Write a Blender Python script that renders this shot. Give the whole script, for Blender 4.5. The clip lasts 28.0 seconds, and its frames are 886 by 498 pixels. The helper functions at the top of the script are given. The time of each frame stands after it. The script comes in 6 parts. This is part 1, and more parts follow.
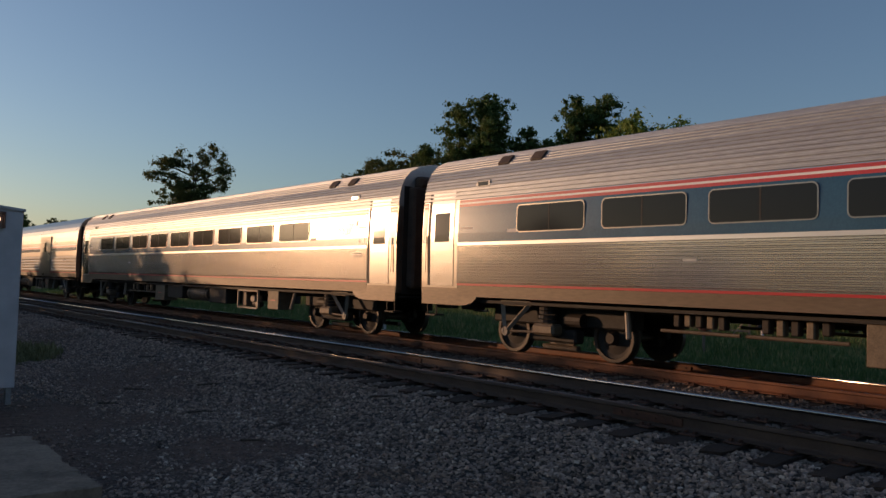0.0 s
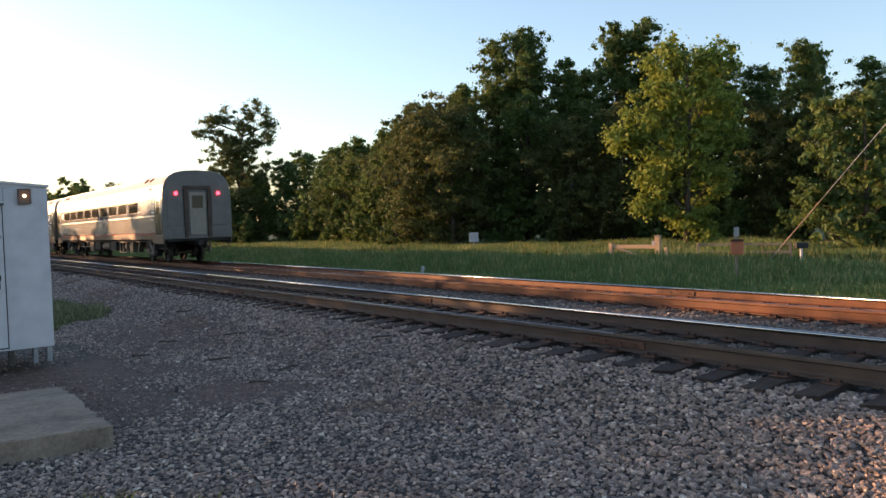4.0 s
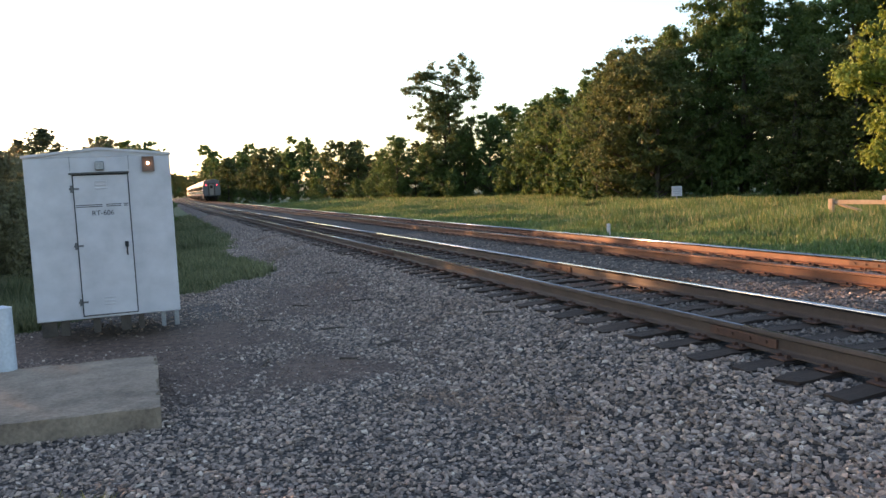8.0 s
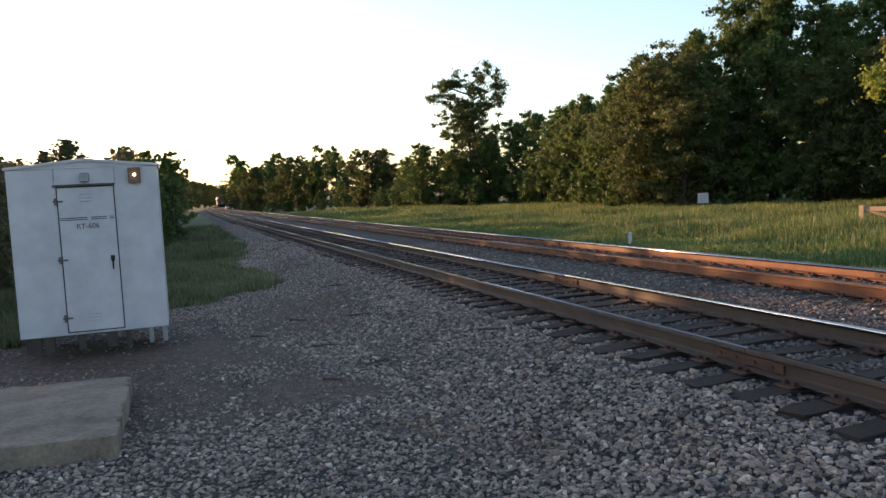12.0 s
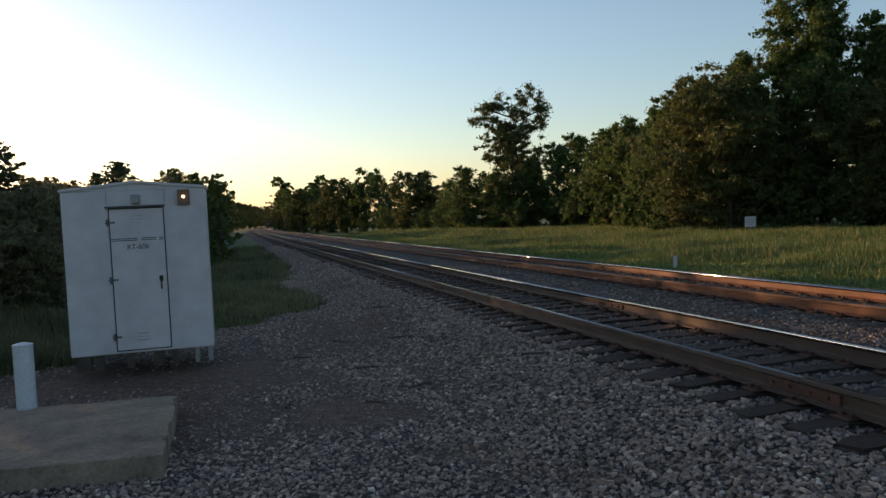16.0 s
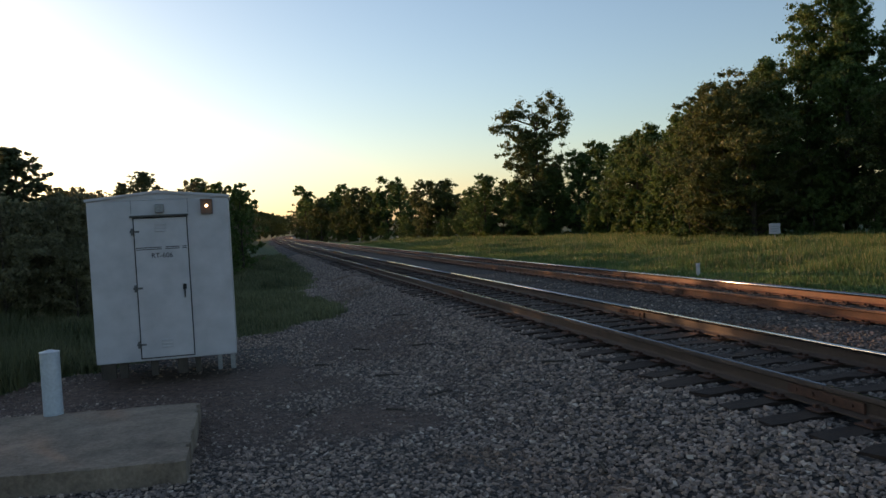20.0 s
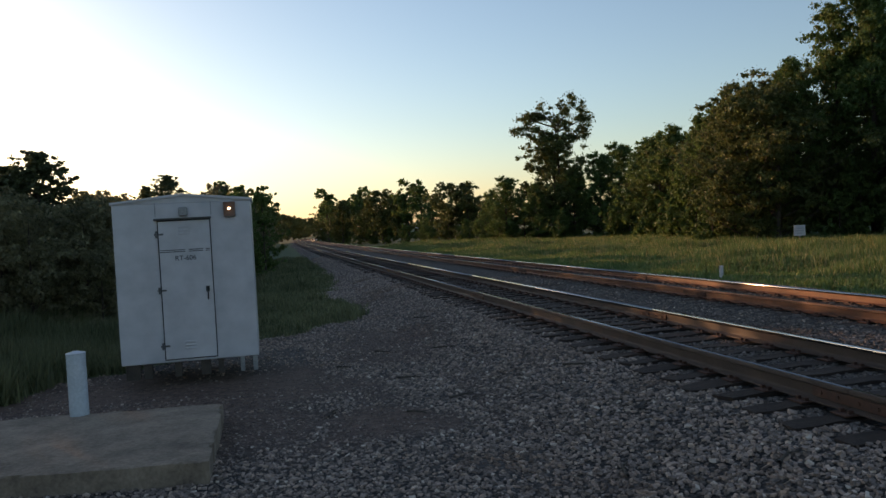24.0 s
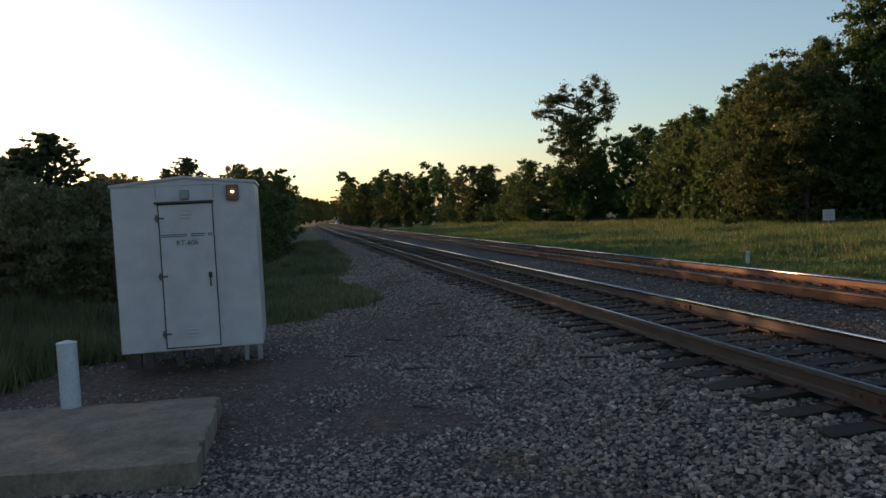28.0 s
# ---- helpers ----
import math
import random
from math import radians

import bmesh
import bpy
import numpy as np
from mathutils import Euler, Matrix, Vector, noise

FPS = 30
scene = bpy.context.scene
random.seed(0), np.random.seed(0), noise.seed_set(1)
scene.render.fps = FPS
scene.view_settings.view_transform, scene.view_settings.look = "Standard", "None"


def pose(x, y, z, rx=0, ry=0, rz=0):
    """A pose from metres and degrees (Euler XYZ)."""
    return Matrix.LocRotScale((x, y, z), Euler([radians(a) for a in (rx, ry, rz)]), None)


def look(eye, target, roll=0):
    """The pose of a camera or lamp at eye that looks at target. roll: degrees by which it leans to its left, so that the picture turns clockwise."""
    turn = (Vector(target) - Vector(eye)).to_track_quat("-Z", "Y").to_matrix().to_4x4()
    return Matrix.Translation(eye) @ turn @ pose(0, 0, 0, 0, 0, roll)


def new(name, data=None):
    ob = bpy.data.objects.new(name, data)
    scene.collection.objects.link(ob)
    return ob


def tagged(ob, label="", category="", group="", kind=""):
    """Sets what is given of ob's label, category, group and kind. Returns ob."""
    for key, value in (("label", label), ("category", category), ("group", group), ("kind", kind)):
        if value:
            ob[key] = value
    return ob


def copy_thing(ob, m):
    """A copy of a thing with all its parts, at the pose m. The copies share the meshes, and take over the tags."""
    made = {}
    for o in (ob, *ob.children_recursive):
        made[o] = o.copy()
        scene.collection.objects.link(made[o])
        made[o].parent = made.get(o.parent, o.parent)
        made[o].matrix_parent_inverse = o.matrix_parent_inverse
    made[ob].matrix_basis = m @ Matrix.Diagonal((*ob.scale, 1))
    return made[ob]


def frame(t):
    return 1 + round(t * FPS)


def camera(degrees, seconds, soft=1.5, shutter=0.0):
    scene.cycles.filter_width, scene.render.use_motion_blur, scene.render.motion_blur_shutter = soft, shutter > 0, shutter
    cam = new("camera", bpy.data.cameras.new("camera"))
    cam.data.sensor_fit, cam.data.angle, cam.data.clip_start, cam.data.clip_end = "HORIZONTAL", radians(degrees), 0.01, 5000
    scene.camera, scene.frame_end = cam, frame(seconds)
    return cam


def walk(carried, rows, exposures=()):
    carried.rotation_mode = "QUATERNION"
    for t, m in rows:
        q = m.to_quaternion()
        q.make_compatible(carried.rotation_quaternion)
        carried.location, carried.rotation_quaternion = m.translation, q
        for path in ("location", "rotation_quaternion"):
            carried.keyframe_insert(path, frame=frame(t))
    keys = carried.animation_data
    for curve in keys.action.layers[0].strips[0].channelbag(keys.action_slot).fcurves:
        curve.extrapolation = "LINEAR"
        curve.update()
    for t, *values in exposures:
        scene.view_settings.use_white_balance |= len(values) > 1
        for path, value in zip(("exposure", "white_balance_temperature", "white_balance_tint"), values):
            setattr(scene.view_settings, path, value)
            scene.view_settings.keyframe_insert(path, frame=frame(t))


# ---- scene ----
# ---- camera and path ----
cam = camera(59.29, 28.0, soft=1.5)
PATH = [
    (0, (-8.161, -0.096, 1.320), (4.787, 15.132, 1.972), 2.08),
    (0.5, (-8.110, -0.370, 1.337), (4.630, 15.041, 1.782), 1.41),
    (1, (-8.063, -0.648, 1.354), (4.855, 14.608, 1.975), 0.80),
    (1.5, (-8.050, -0.900, 1.360), (5.050, 14.195, 2.086), 0.57),
    (2, (-8.030, -1.120, 1.366), (5.039, 14.004, 2.047), 0.33),
    (2.5, (-7.980, -1.250, 1.375), (4.971, 13.974, 2.071), 0.05),
    (4.5, (-7.693, -1.142, 1.436), (3.538, 15.317, -0.281), -1.85),
    (5, (-7.438, -1.021, 1.459), (3.099, 15.831, -0.770), -1.93),
    (5.5, (-7.121, -1.104, 1.478), (2.474, 16.360, -0.232), -2.61),
    (6, (-6.877, -1.175, 1.536), (1.508, 16.908, -0.117), -2.66),
    (6.5, (-6.717, -1.019, 1.540), (1.229, 17.268, -0.025), -1.89),
    (7, (-6.482, -0.876, 1.496), (1.258, 17.481, -0.273), -2.00),
    (7.5, (-6.138, -0.850, 1.525), (0.839, 17.811, -0.232), -1.79),
    (8, (-6.047, -0.897, 1.513), (0.972, 17.730, -0.429), -2.37),
    (8.5, (-5.985, -0.848, 1.512), (0.729, 17.858, -0.722), -2.07),
    (9, (-5.959, -0.817, 1.499), (0.410, 17.985, -0.931), -2.04),
    (9.5, (-5.952, -0.818, 1.491), (0.216, 18.048, -0.962), -2.39),
    (10, (-5.913, -0.849, 1.495), (1.002, 17.747, -1.031), -2.39),
    (10.5, (-5.852, -0.710, 1.479), (1.980, 17.559, -0.735), -1.97),
    (11, (-5.720, -0.639, 1.510), (1.593, 17.925, 0.127), -2.45),
    (11.5, (-5.537, -0.565, 1.514), (1.490, 18.081, -0.203), -0.53),
    (12, (-5.425, -0.554, 1.520), (0.931, 18.332, -0.192), -2.73),
    (12.5, (-5.430, -0.519, 1.512), (0.484, 18.506, -0.240), -2.45),
    (14.5, (-5.428, -0.536, 1.529), (0.278, 18.599, 0.399), -2.49),
    (15, (-5.434, -0.535, 1.527), (0.104, 18.651, 0.425), -2.60),
    (15.5, (-5.438, -0.513, 1.532), (0.029, 18.695, 0.446), -2.57),
    (16, (-5.443, -0.516, 1.530), (-0.062, 18.716, 0.431), -2.52),
    (16.5, (-5.449, -0.512, 1.522), (-0.183, 18.751, 0.416), -2.38),
    (17, (-5.444, -0.496, 1.491), (-0.292, 18.800, 0.435), -2.62),
    (17.5, (-5.443, -0.528, 1.528), (-0.376, 18.791, 0.473), -2.46),
    (18, (-5.442, -0.525, 1.524), (-0.331, 18.785, 0.519), -2.50),
    (18.5, (-5.448, -0.519, 1.520), (-0.308, 18.786, 0.573), -2.45),
    (19, (-5.448, -0.527, 1.518), (-0.306, 18.781, 0.633), -2.43),
    (19.5, (-5.439, -0.559, 1.520), (-0.372, 18.769, 0.653), -2.57),
    (20, (-5.435, -0.550, 1.525), (-0.570, 18.830, 0.662), -2.77),
    (20.5, (-5.438, -0.546, 1.522), (-0.741, 18.876, 0.685), -2.87),
    (21, (-5.434, -0.549, 1.522), (-0.840, 18.898, 0.691), -2.87),
    (21.5, (-5.438, -0.553, 1.523), (-0.891, 18.905, 0.694), -2.87),
    (23.5, (-5.436, -0.566, 1.521), (-1.089, 18.941, 0.738), -2.96),
    (24, (-5.435, -0.563, 1.525), (-1.090, 18.944, 0.748), -2.88),
    (24.5, (-5.440, -0.554, 1.527), (-1.085, 18.950, 0.726), -2.86),
    (25, (-5.434, -0.543, 1.497), (-1.066, 18.956, 0.664), -3.05),
    (25.5, (-5.441, -0.541, 1.517), (-1.072, 18.952, 0.550), -2.90),
    (26, (-5.439, -0.536, 1.521), (-1.093, 18.956, 0.437), -2.89),
    (26.5, (-5.442, -0.525, 1.519), (-1.146, 18.974, 0.370), -2.85),
    (27, (-5.441, -0.529, 1.525), (-1.154, 18.973, 0.386), -2.81),
    (27.5, (-5.446, -0.538, 1.521), (-1.198, 18.973, 0.384), -2.70),
    (27.9, (-5.440, -0.530, 1.522), (-1.205, 18.975, 0.384), -2.70),
    (28, (-5.168, -0.071, 1.530), (-1.407, 19.540, 0.350), -2.75),
]
walk(cam, [(t, look(eye, target, roll)) for t, eye, target, roll in PATH],
     exposures=[(0, -0.22, 5950, 15), (2.5, -0.08, 5950, 15), (4.4, 2.0, 6800, 18), (5, 2.28, 6800, 18), (6, 2.33, 6800, 18), (7, 1.95, 6800, 18), (8, 2.12, 6800, 18), (10, 2.35, 6800, 18), (11.0, 2.1, 6800, 18), (12.5, 1.45, 6800, 18), (14.5, 0.85, 6700, 14), (17, 0.66, 6600, 14), (28, 0.64, 6600, 14)])

# ---- sky and sun ----
SUN_AZ = radians(32.0)     # to the left of the line of the track
SUN_EL = radians(6.6)
world = bpy.data.worlds.new("evening_sky")
scene.world = world
world.use_nodes = True
wn, wl = world.node_tree.nodes, world.node_tree.links
sky = wn.new("ShaderNodeTexSky")
sky.sky_type = "NISHITA"
sky.sun_disc = False
sky.sun_elevation = SUN_EL
sky.sun_rotation = -SUN_AZ
sky.air_density, sky.dust_density, sky.ozone_density = 1.0, 0.8, 2.4
wn["Background"].inputs["Strength"].default_value = 0.15
haze = wn.new("ShaderNodeHueSaturation")     # a milky evening sky
haze.inputs["Saturation"].default_value = 0.87
wl.new(sky.outputs[0], haze.inputs["Color"])
wl.new(haze.outputs[0], wn["Background"].inputs["Color"])
sun = new("sun", bpy.data.lights.new("sun", "SUN"))
sun.data.energy, sun.data.angle, sun.data.color = 3.4, radians(0.6), (1.0, 0.55, 0.26)
sun_dir = Vector((-math.sin(SUN_AZ) * math.cos(SUN_EL), math.cos(SUN_AZ) * math.cos(SUN_EL), math.sin(SUN_EL)))
sun.matrix_world = look(sun_dir * 200, (0, 0, 0))

# ---- the plan: the line of the tracks, and the lie of the land ----
GAUGE = 0.7525             # half the distance between rail heads
TRACK = 4.344              # from one track's middle to the other's


def line_x(y):
    return 6.06e-5 * y * y + 4.5e-4 * max(0.0, y - 330.0) ** 2     # the line bends away behind the wood


def line_z(y):
    return -0.0131 * y


def smooth(a, b, v):
    v = min(max((v - a) / (b - a), 0.0), 1.0)
    return v * v * (3 - 2 * v)


def land(x, y):
    """Height of the ground: ballast shelf, the yard beside the near track, the low field beyond the far one."""
    u = x - line_x(y)
    h = -0.244
    h -= 0.376 * smooth(-1.1, -3.5, u) if u < 0 else 0.0
    h += 0.010 * max(smooth(0.75, 0.6, abs(u)), smooth(0.75, 0.6, abs(u - TRACK)))
    h -= 0.05 * smooth(1.3, 1.8, u) * smooth(TRACK + 1.6, TRACK + 1.2, u)
    if u > 0:
        h -= 1.08 * smooth(TRACK + 1.5, TRACK + 6.0, u) + 0.42 * smooth(TRACK + 2.2, TRACK + 4.5, u) * smooth(TRACK + 9.0, TRACK + 5.5, u)
    n = noise.noise((x * 0.35, y * 0.35, 0.0)) * 0.035 + noise.noise((x * 1.3, y * 1.3, 3.0)) * 0.012
    h += n * (1.0 if (u < -1.6 or u > TRACK + 1.6) else 0.35)
    h += 0.5 * smooth(-9.0, -14.0, u)
    return h + line_z(min(max(y, -60.0), 600.0))


# ---- materials ----
def material(name, rough=0.8, metal=0.0):
    m = bpy.data.materials.new(name)
    m.use_nodes = True
    b = m.node_tree.nodes["Principled BSDF"]
    b.inputs["Roughness"].default_value, b.inputs["Metallic"].default_value = rough, metal
    return m, m.node_tree.nodes, m.node_tree.links, b


def ramp(nodes, links, fac, stops):
    r = nodes.new("ShaderNodeValToRGB")
    r.color_ramp.elements[0].position, r.color_ramp.elements[0].color = stops[0][0], (*stops[0][1], 1)
    r.color_ramp.elements[1].position, r.color_ramp.elements[1].color = stops[-1][0], (*stops[-1][1], 1)
    for p, c in stops[1:-1]:
        e = r.color_ramp.elements.new(p)
        e.color = (*c, 1)
    links.new(fac, r.inputs[0])
    return r.outputs[0]


def coords(nodes, links, scale=(1, 1, 1), kind="Object"):
    tc, mp = nodes.new("ShaderNodeTexCoord"), nodes.new("ShaderNodeMapping")
    mp.inputs["Scale"].default_value = scale
    links.new(tc.outputs[kind], mp.inputs[0])
    return mp.outputs[0]


def tex_noise(nodes, links, vec, scale, detail=4.0, rough=0.6):
    n = nodes.new("ShaderNodeTexNoise")
    n.inputs["Scale"].default_value, n.inputs["Detail"].default_value, n.inputs["Roughness"].default_value = scale, detail, rough
    links.new(vec, n.inputs["Vector"])
    return n.outputs["Fac"]


def mixed(nodes, links, fac, a, b, mode="MIX"):
    m = nodes.new("ShaderNodeMix")
    m.data_type, m.blend_type = "RGBA", mode
    for sock, v in ((m.inputs["Factor"], fac), (m.inputs["A"], a), (m.inputs["B"], b)):
        if isinstance(v, (int, float)):
            sock.default_value = v
        elif isinstance(v, tuple):
            sock.default_value = (*v, 1)
        else:
            links.new(v, sock)
    return m.outputs["Result"]


def bump(nodes, links, b, height, strength=0.4, distance=0.01):
    n = nodes.new("ShaderNodeBump")
    n.inputs["Strength"].default_value, n.inputs["Distance"].default_value = strength, distance
    links.new(height, n.inputs["Height"])
    links.new(n.outputs[0], b.inputs["Normal"])


def worn(name, low, high, scale=6.0, rough=0.75, metal=0.0, grain=40.0, relief=0.25, stretch=(1, 1, 1), spread=0.0):
    """A surface whose colour wanders between two tones, with finer grain and relief over it."""
    m, n, l, b = material(name, rough, metal)
    v = coords(n, l, stretch)
    big, fine = tex_noise(n, l, v, scale), tex_noise(n, l, v, grain, 3.0)
    c = ramp(n, l, big, [(0.3, low), (0.7, high)])
    c = mixed(n, l, 0.35, c, ramp(n, l, fine, [(0.3, tuple(x * 0.55 for x in low)), (0.7, high)]))
    if spread:
        oi = n.new("ShaderNodeObjectInfo")
        hv = n.new("ShaderNodeHueSaturation")
        mr = n.new("ShaderNodeMapRange")
        mr.inputs["To Min"].default_value, mr.inputs["To Max"].default_value = 1 - spread, 1 + spread
        l.new(oi.outputs["Random"], mr.inputs["Value"])
        l.new(mr.outputs[0], hv.inputs["Value"])
        l.new(c, hv.inputs["Color"])
        c = hv.outputs[0]
    l.new(c, b.inputs["Base Color"])
    bump(n, l, b, fine, relief)
    return m


def plain(name, colour, rough=0.6, metal=0.0, glow=0.0):
    m, n, l, b = material(name, rough, metal)
    b.inputs["Base Color"].default_value = (*colour, 1)
    if glow:
        b.inputs["Emission Color"].default_value, b.inputs["Emission Strength"].default_value = (*colour, 1), glow
    return m


def stones_material(name, tones, rough=0.85):
    """Broken stone, each piece of its own tone, dusty brown in patches."""
    m, n, l, b = material(name, rough)
    ge = n.new("ShaderNodeNewGeometry")
    c = ramp(n, l, ge.outputs["Random Per Island"], tones)
    f = tex_noise(n, l, coords(n, l), 60.0, 3.0)
    c = mixed(n, l, 0.35, c, ramp(n, l, f, [(0.3, (0.052, 0.043, 0.038)), (0.7, (0.48, 0.40, 0.34))]), "MIX")
    patch = ramp(n, l, tex_noise(n, l, coords(n, l), 0.55, 5.0), [(0.54, (0, 0, 0)), (0.70, (0.75, 0.75, 0.75))])
    c = mixed(n, l, patch, c, mixed(n, l, 1.0, c, (0.62, 0.50, 0.40), "MULTIPLY"))
    l.new(c, b.inputs["Base Color"])
    bump(n, l, b, f, 0.4)
    return m


def leaf_material(name, dark, light, thin=0.25):
    m, n, l, b = material(name, 0.55)
    ge = n.new("ShaderNodeNewGeometry")
    c = ramp(n, l, ge.outputs["Random Per Island"], [(0.0, dark), (1.0, light)])
    big = tex_noise(n, l, coords(n, l), 0.45, 2.0)
    c = mixed(n, l, 0.35, c, ramp(n, l, big, [(0.35, dark), (0.65, light)]))
    l.new(c, b.inputs["Base Color"])
    b.inputs["Specular IOR Level"].default_value = 0.25
    tr = n.new("ShaderNodeBsdfTranslucent")
    l.new(c, tr.inputs["Color"])
    mx = n.new("ShaderNodeMixShader")
    mx.inputs[0].default_value = thin
    l.new(b.outputs[0], mx.inputs[1])
    l.new(tr.outputs[0], mx.inputs[2])
    l.new(mx.outputs[0], n["Material Output"].inputs["Surface"])
    return m


def ground_material():
    """Grey gravel in the yard and under the tracks, soil and grass tones beyond them."""
    m, n, l, b = material("ground_mixed", 0.9)
    v = coords(n, l)
    vo = n.new("ShaderNodeTexVoronoi")
    vo.inputs["Scale"].default_value = 26.0
    l.new(v, vo.inputs["Vector"])
    cell = n.new("ShaderNodeSeparateColor")
    l.new(vo.outputs["Color"], cell.inputs[0])
    stone = ramp(n, l, cell.outputs[0], [(0.0, (0.025, 0.021, 0.018)), (0.5, (0.07, 0.058, 0.05)), (0.85, (0.17, 0.142, 0.122)), (1.0, (0.42, 0.36, 0.31))])
    # shade between the stones, painted in: colour darkens towards each cell's edge
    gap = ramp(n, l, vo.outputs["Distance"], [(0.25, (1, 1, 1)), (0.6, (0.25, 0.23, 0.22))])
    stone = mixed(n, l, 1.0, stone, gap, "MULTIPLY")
    dirt = tex_noise(n, l, v, 0.55, 5.0)
    soil = ramp(n, l, tex_noise(n, l, v, 18.0), [(0.3, (0.055, 0.042, 0.034)), (0.7, (0.15, 0.12, 0.10))])
    stone = mixed(n, l, ramp(n, l, dirt, [(0.56, (0, 0, 0)), (0.68, (0.8, 0.8, 0.8))]), stone, soil)
    green = ramp(n, l, tex_noise(n, l, v, 1.2, 6.0), [(0.3, (0.035, 0.062, 0.018)), (0.7, (0.09, 0.13, 0.042))])
    gr = n.new("ShaderNodeAttribute")
    gr.attribute_name = "grimy"
    stone = mixed(n, l, gr.outputs["Fac"], stone, mixed(n, l, 1.0, stone, (0.36, 0.30, 0.26), "MULTIPLY"))
    di = n.new("ShaderNodeAttribute")
    di.attribute_name = "dirty"
    stone = mixed(n, l, di.outputs["Fac"], stone, ramp(n, l, tex_noise(n, l, v, 9.0, 6.0), [(0.32, (0.055, 0.031, 0.02)), (0.68, (0.175, 0.108, 0.077))]))
    at = n.new("ShaderNodeAttribute")
    at.attribute_name = "grassy"
    edge = n.new("ShaderNodeMath")
    edge.operation = "ADD"
    wob = n.new("ShaderNodeMath")
    wob.operation = "MULTIPLY_ADD"
    wob.inputs[1].default_value, wob.inputs[2].default_value = 0.7, -0.35
    l.new(tex_noise(n, l, v, 2.2, 4.0), wob.inputs[0])
    l.new(at.outputs["Fac"], edge.inputs[0])
    l.new(wob.outputs[0], edge.inputs[1])
    fac = ramp(n, l, edge.outputs[0], [(0.45, (0, 0, 0)), (0.55, (1, 1, 1))])
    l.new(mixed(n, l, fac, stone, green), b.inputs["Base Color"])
    bump(n, l, b, vo.outputs["Distance"], 0.8, -0.02)
    return m


M_GROUND = ground_material()
M_STONE = stones_material("ballast_stone", [(0.0, (0.054, 0.037, 0.028)), (0.35, (0.20, 0.142, 0.112)), (0.75, (0.40, 0.292, 0.23)), (0.93, (0.56, 0.39, 0.28)), (1.0, (0.80, 0.67, 0.54))])
M_STONE_SOIL = stones_material("soiled_ballast_stone", [(0.0, (0.042, 0.026, 0.019)), (0.45, (0.135, 0.082, 0.06)), (0.85, (0.24, 0.155, 0.115)), (1.0, (0.5, 0.4, 0.33))])
M_STONE_BROWN = stones_material("stained_ballast_stone", [(0.0, (0.02, 0.016, 0.013)), (0.4, (0.048, 0.038, 0.031)), (0.8, (0.10, 0.08, 0.066)), (1.0, (0.24, 0.20, 0.17))])
# the near track's rails are darker and less red than the far track's
M_RAIL_BROWN = worn("dark_brown_rail_steel", (0.036, 0.022, 0.015), (0.082, 0.054, 0.038), 3.0, 0.75, 0.0, 60.0, 0.2)
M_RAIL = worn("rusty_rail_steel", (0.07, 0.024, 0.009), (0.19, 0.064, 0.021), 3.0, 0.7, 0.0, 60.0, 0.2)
M_RAILTOP = worn("polished_rail_head", (0.36, 0.34, 0.32), (0.55, 0.52, 0.49), 2.0, 0.16, 1.0, 50.0, 0.05, (4, 0.2, 1))
M_TIE = worn("creosoted_oak", (0.017, 0.010, 0.0065), (0.052, 0.032, 0.021), 5.0, 0.95, 0.0, 30.0, 0.5, (0.4, 3, 3), 0.3)
M_PLATE = worn("rusted_plate_steel", (0.045, 0.02, 0.012), (0.10, 0.044, 0.025), 12.0, 0.8)
M_WHITE = worn("white_painted_aluminium", (0.44, 0.435, 0.465), (0.53, 0.525, 0.55), 0.9, 0.42, 0.0, 3.0, 0.02)
M_CONCRETE = worn("weathered_concrete", (0.115, 0.085, 0.06), (0.33, 0.26, 0.19), 2.6, 0.92, 0.0, 26.0, 0.7)
M_PVC = worn("white_plastic_pipe", (0.40, 0.45, 0.50), (0.52, 0.57, 0.62), 4.0, 0.4, 0.0, 30.0, 0.05)
M_BARK = worn("bark", (0.035, 0.027, 0.02), (0.10, 0.08, 0.06), 3.0, 0.95, 0.0, 14.0, 0.8, (4, 4, 1))
M_DARK = plain("dark_rubber", (0.012, 0.012, 0.013), 0.7)
M_GREY = worn("galvanised_steel", (0.22, 0.23, 0.24), (0.36, 0.37, 0.38), 5.0, 0.5, 0.6)
M_DARKWOOD = worn("dark_timber", (0.03, 0.024, 0.019), (0.09, 0.072, 0.056), 4.0, 0.85)
M_WOOD = worn("weathered_wood", (0.16, 0.12, 0.085), (0.34, 0.27, 0.2), 4.0, 0.85, 0.0, 25.0, 0.4, (6, 6, 0.7))
M_BEAM = worn("new_sawn_timber", (0.36, 0.25, 0.15), (0.52, 0.38, 0.24), 4.0, 0.8, 0.0, 25.0, 0.3)
M_LEAF = [leaf_material("oak_leaves", (0.05, 0.072, 0.023), (0.15, 0.17, 0.055), 0.4),
          leaf_material("maple_leaves", (0.05, 0.092, 0.026), (0.15, 0.215, 0.062), 0.4),
          leaf_material("bright_leaves", (0.12, 0.175, 0.03), (0.28, 0.34, 0.07), 0.42),
          leaf_material("cedar_needles", (0.045, 0.062, 0.03), (0.12, 0.135, 0.06), 0.35),
          leaf_material("bush_leaves", (0.125, 0.13, 0.072), (0.30, 0.28, 0.15), 0.5)]
M_GRASS = leaf_material("meadow_grass", (0.06, 0.12, 0.035), (0.17, 0.235, 0.08), 0.4)
M_GRASS_DRY = leaf_material("seeding_grass", (0.22, 0.23, 0.09), (0.42, 0.37, 0.16), 0.35)


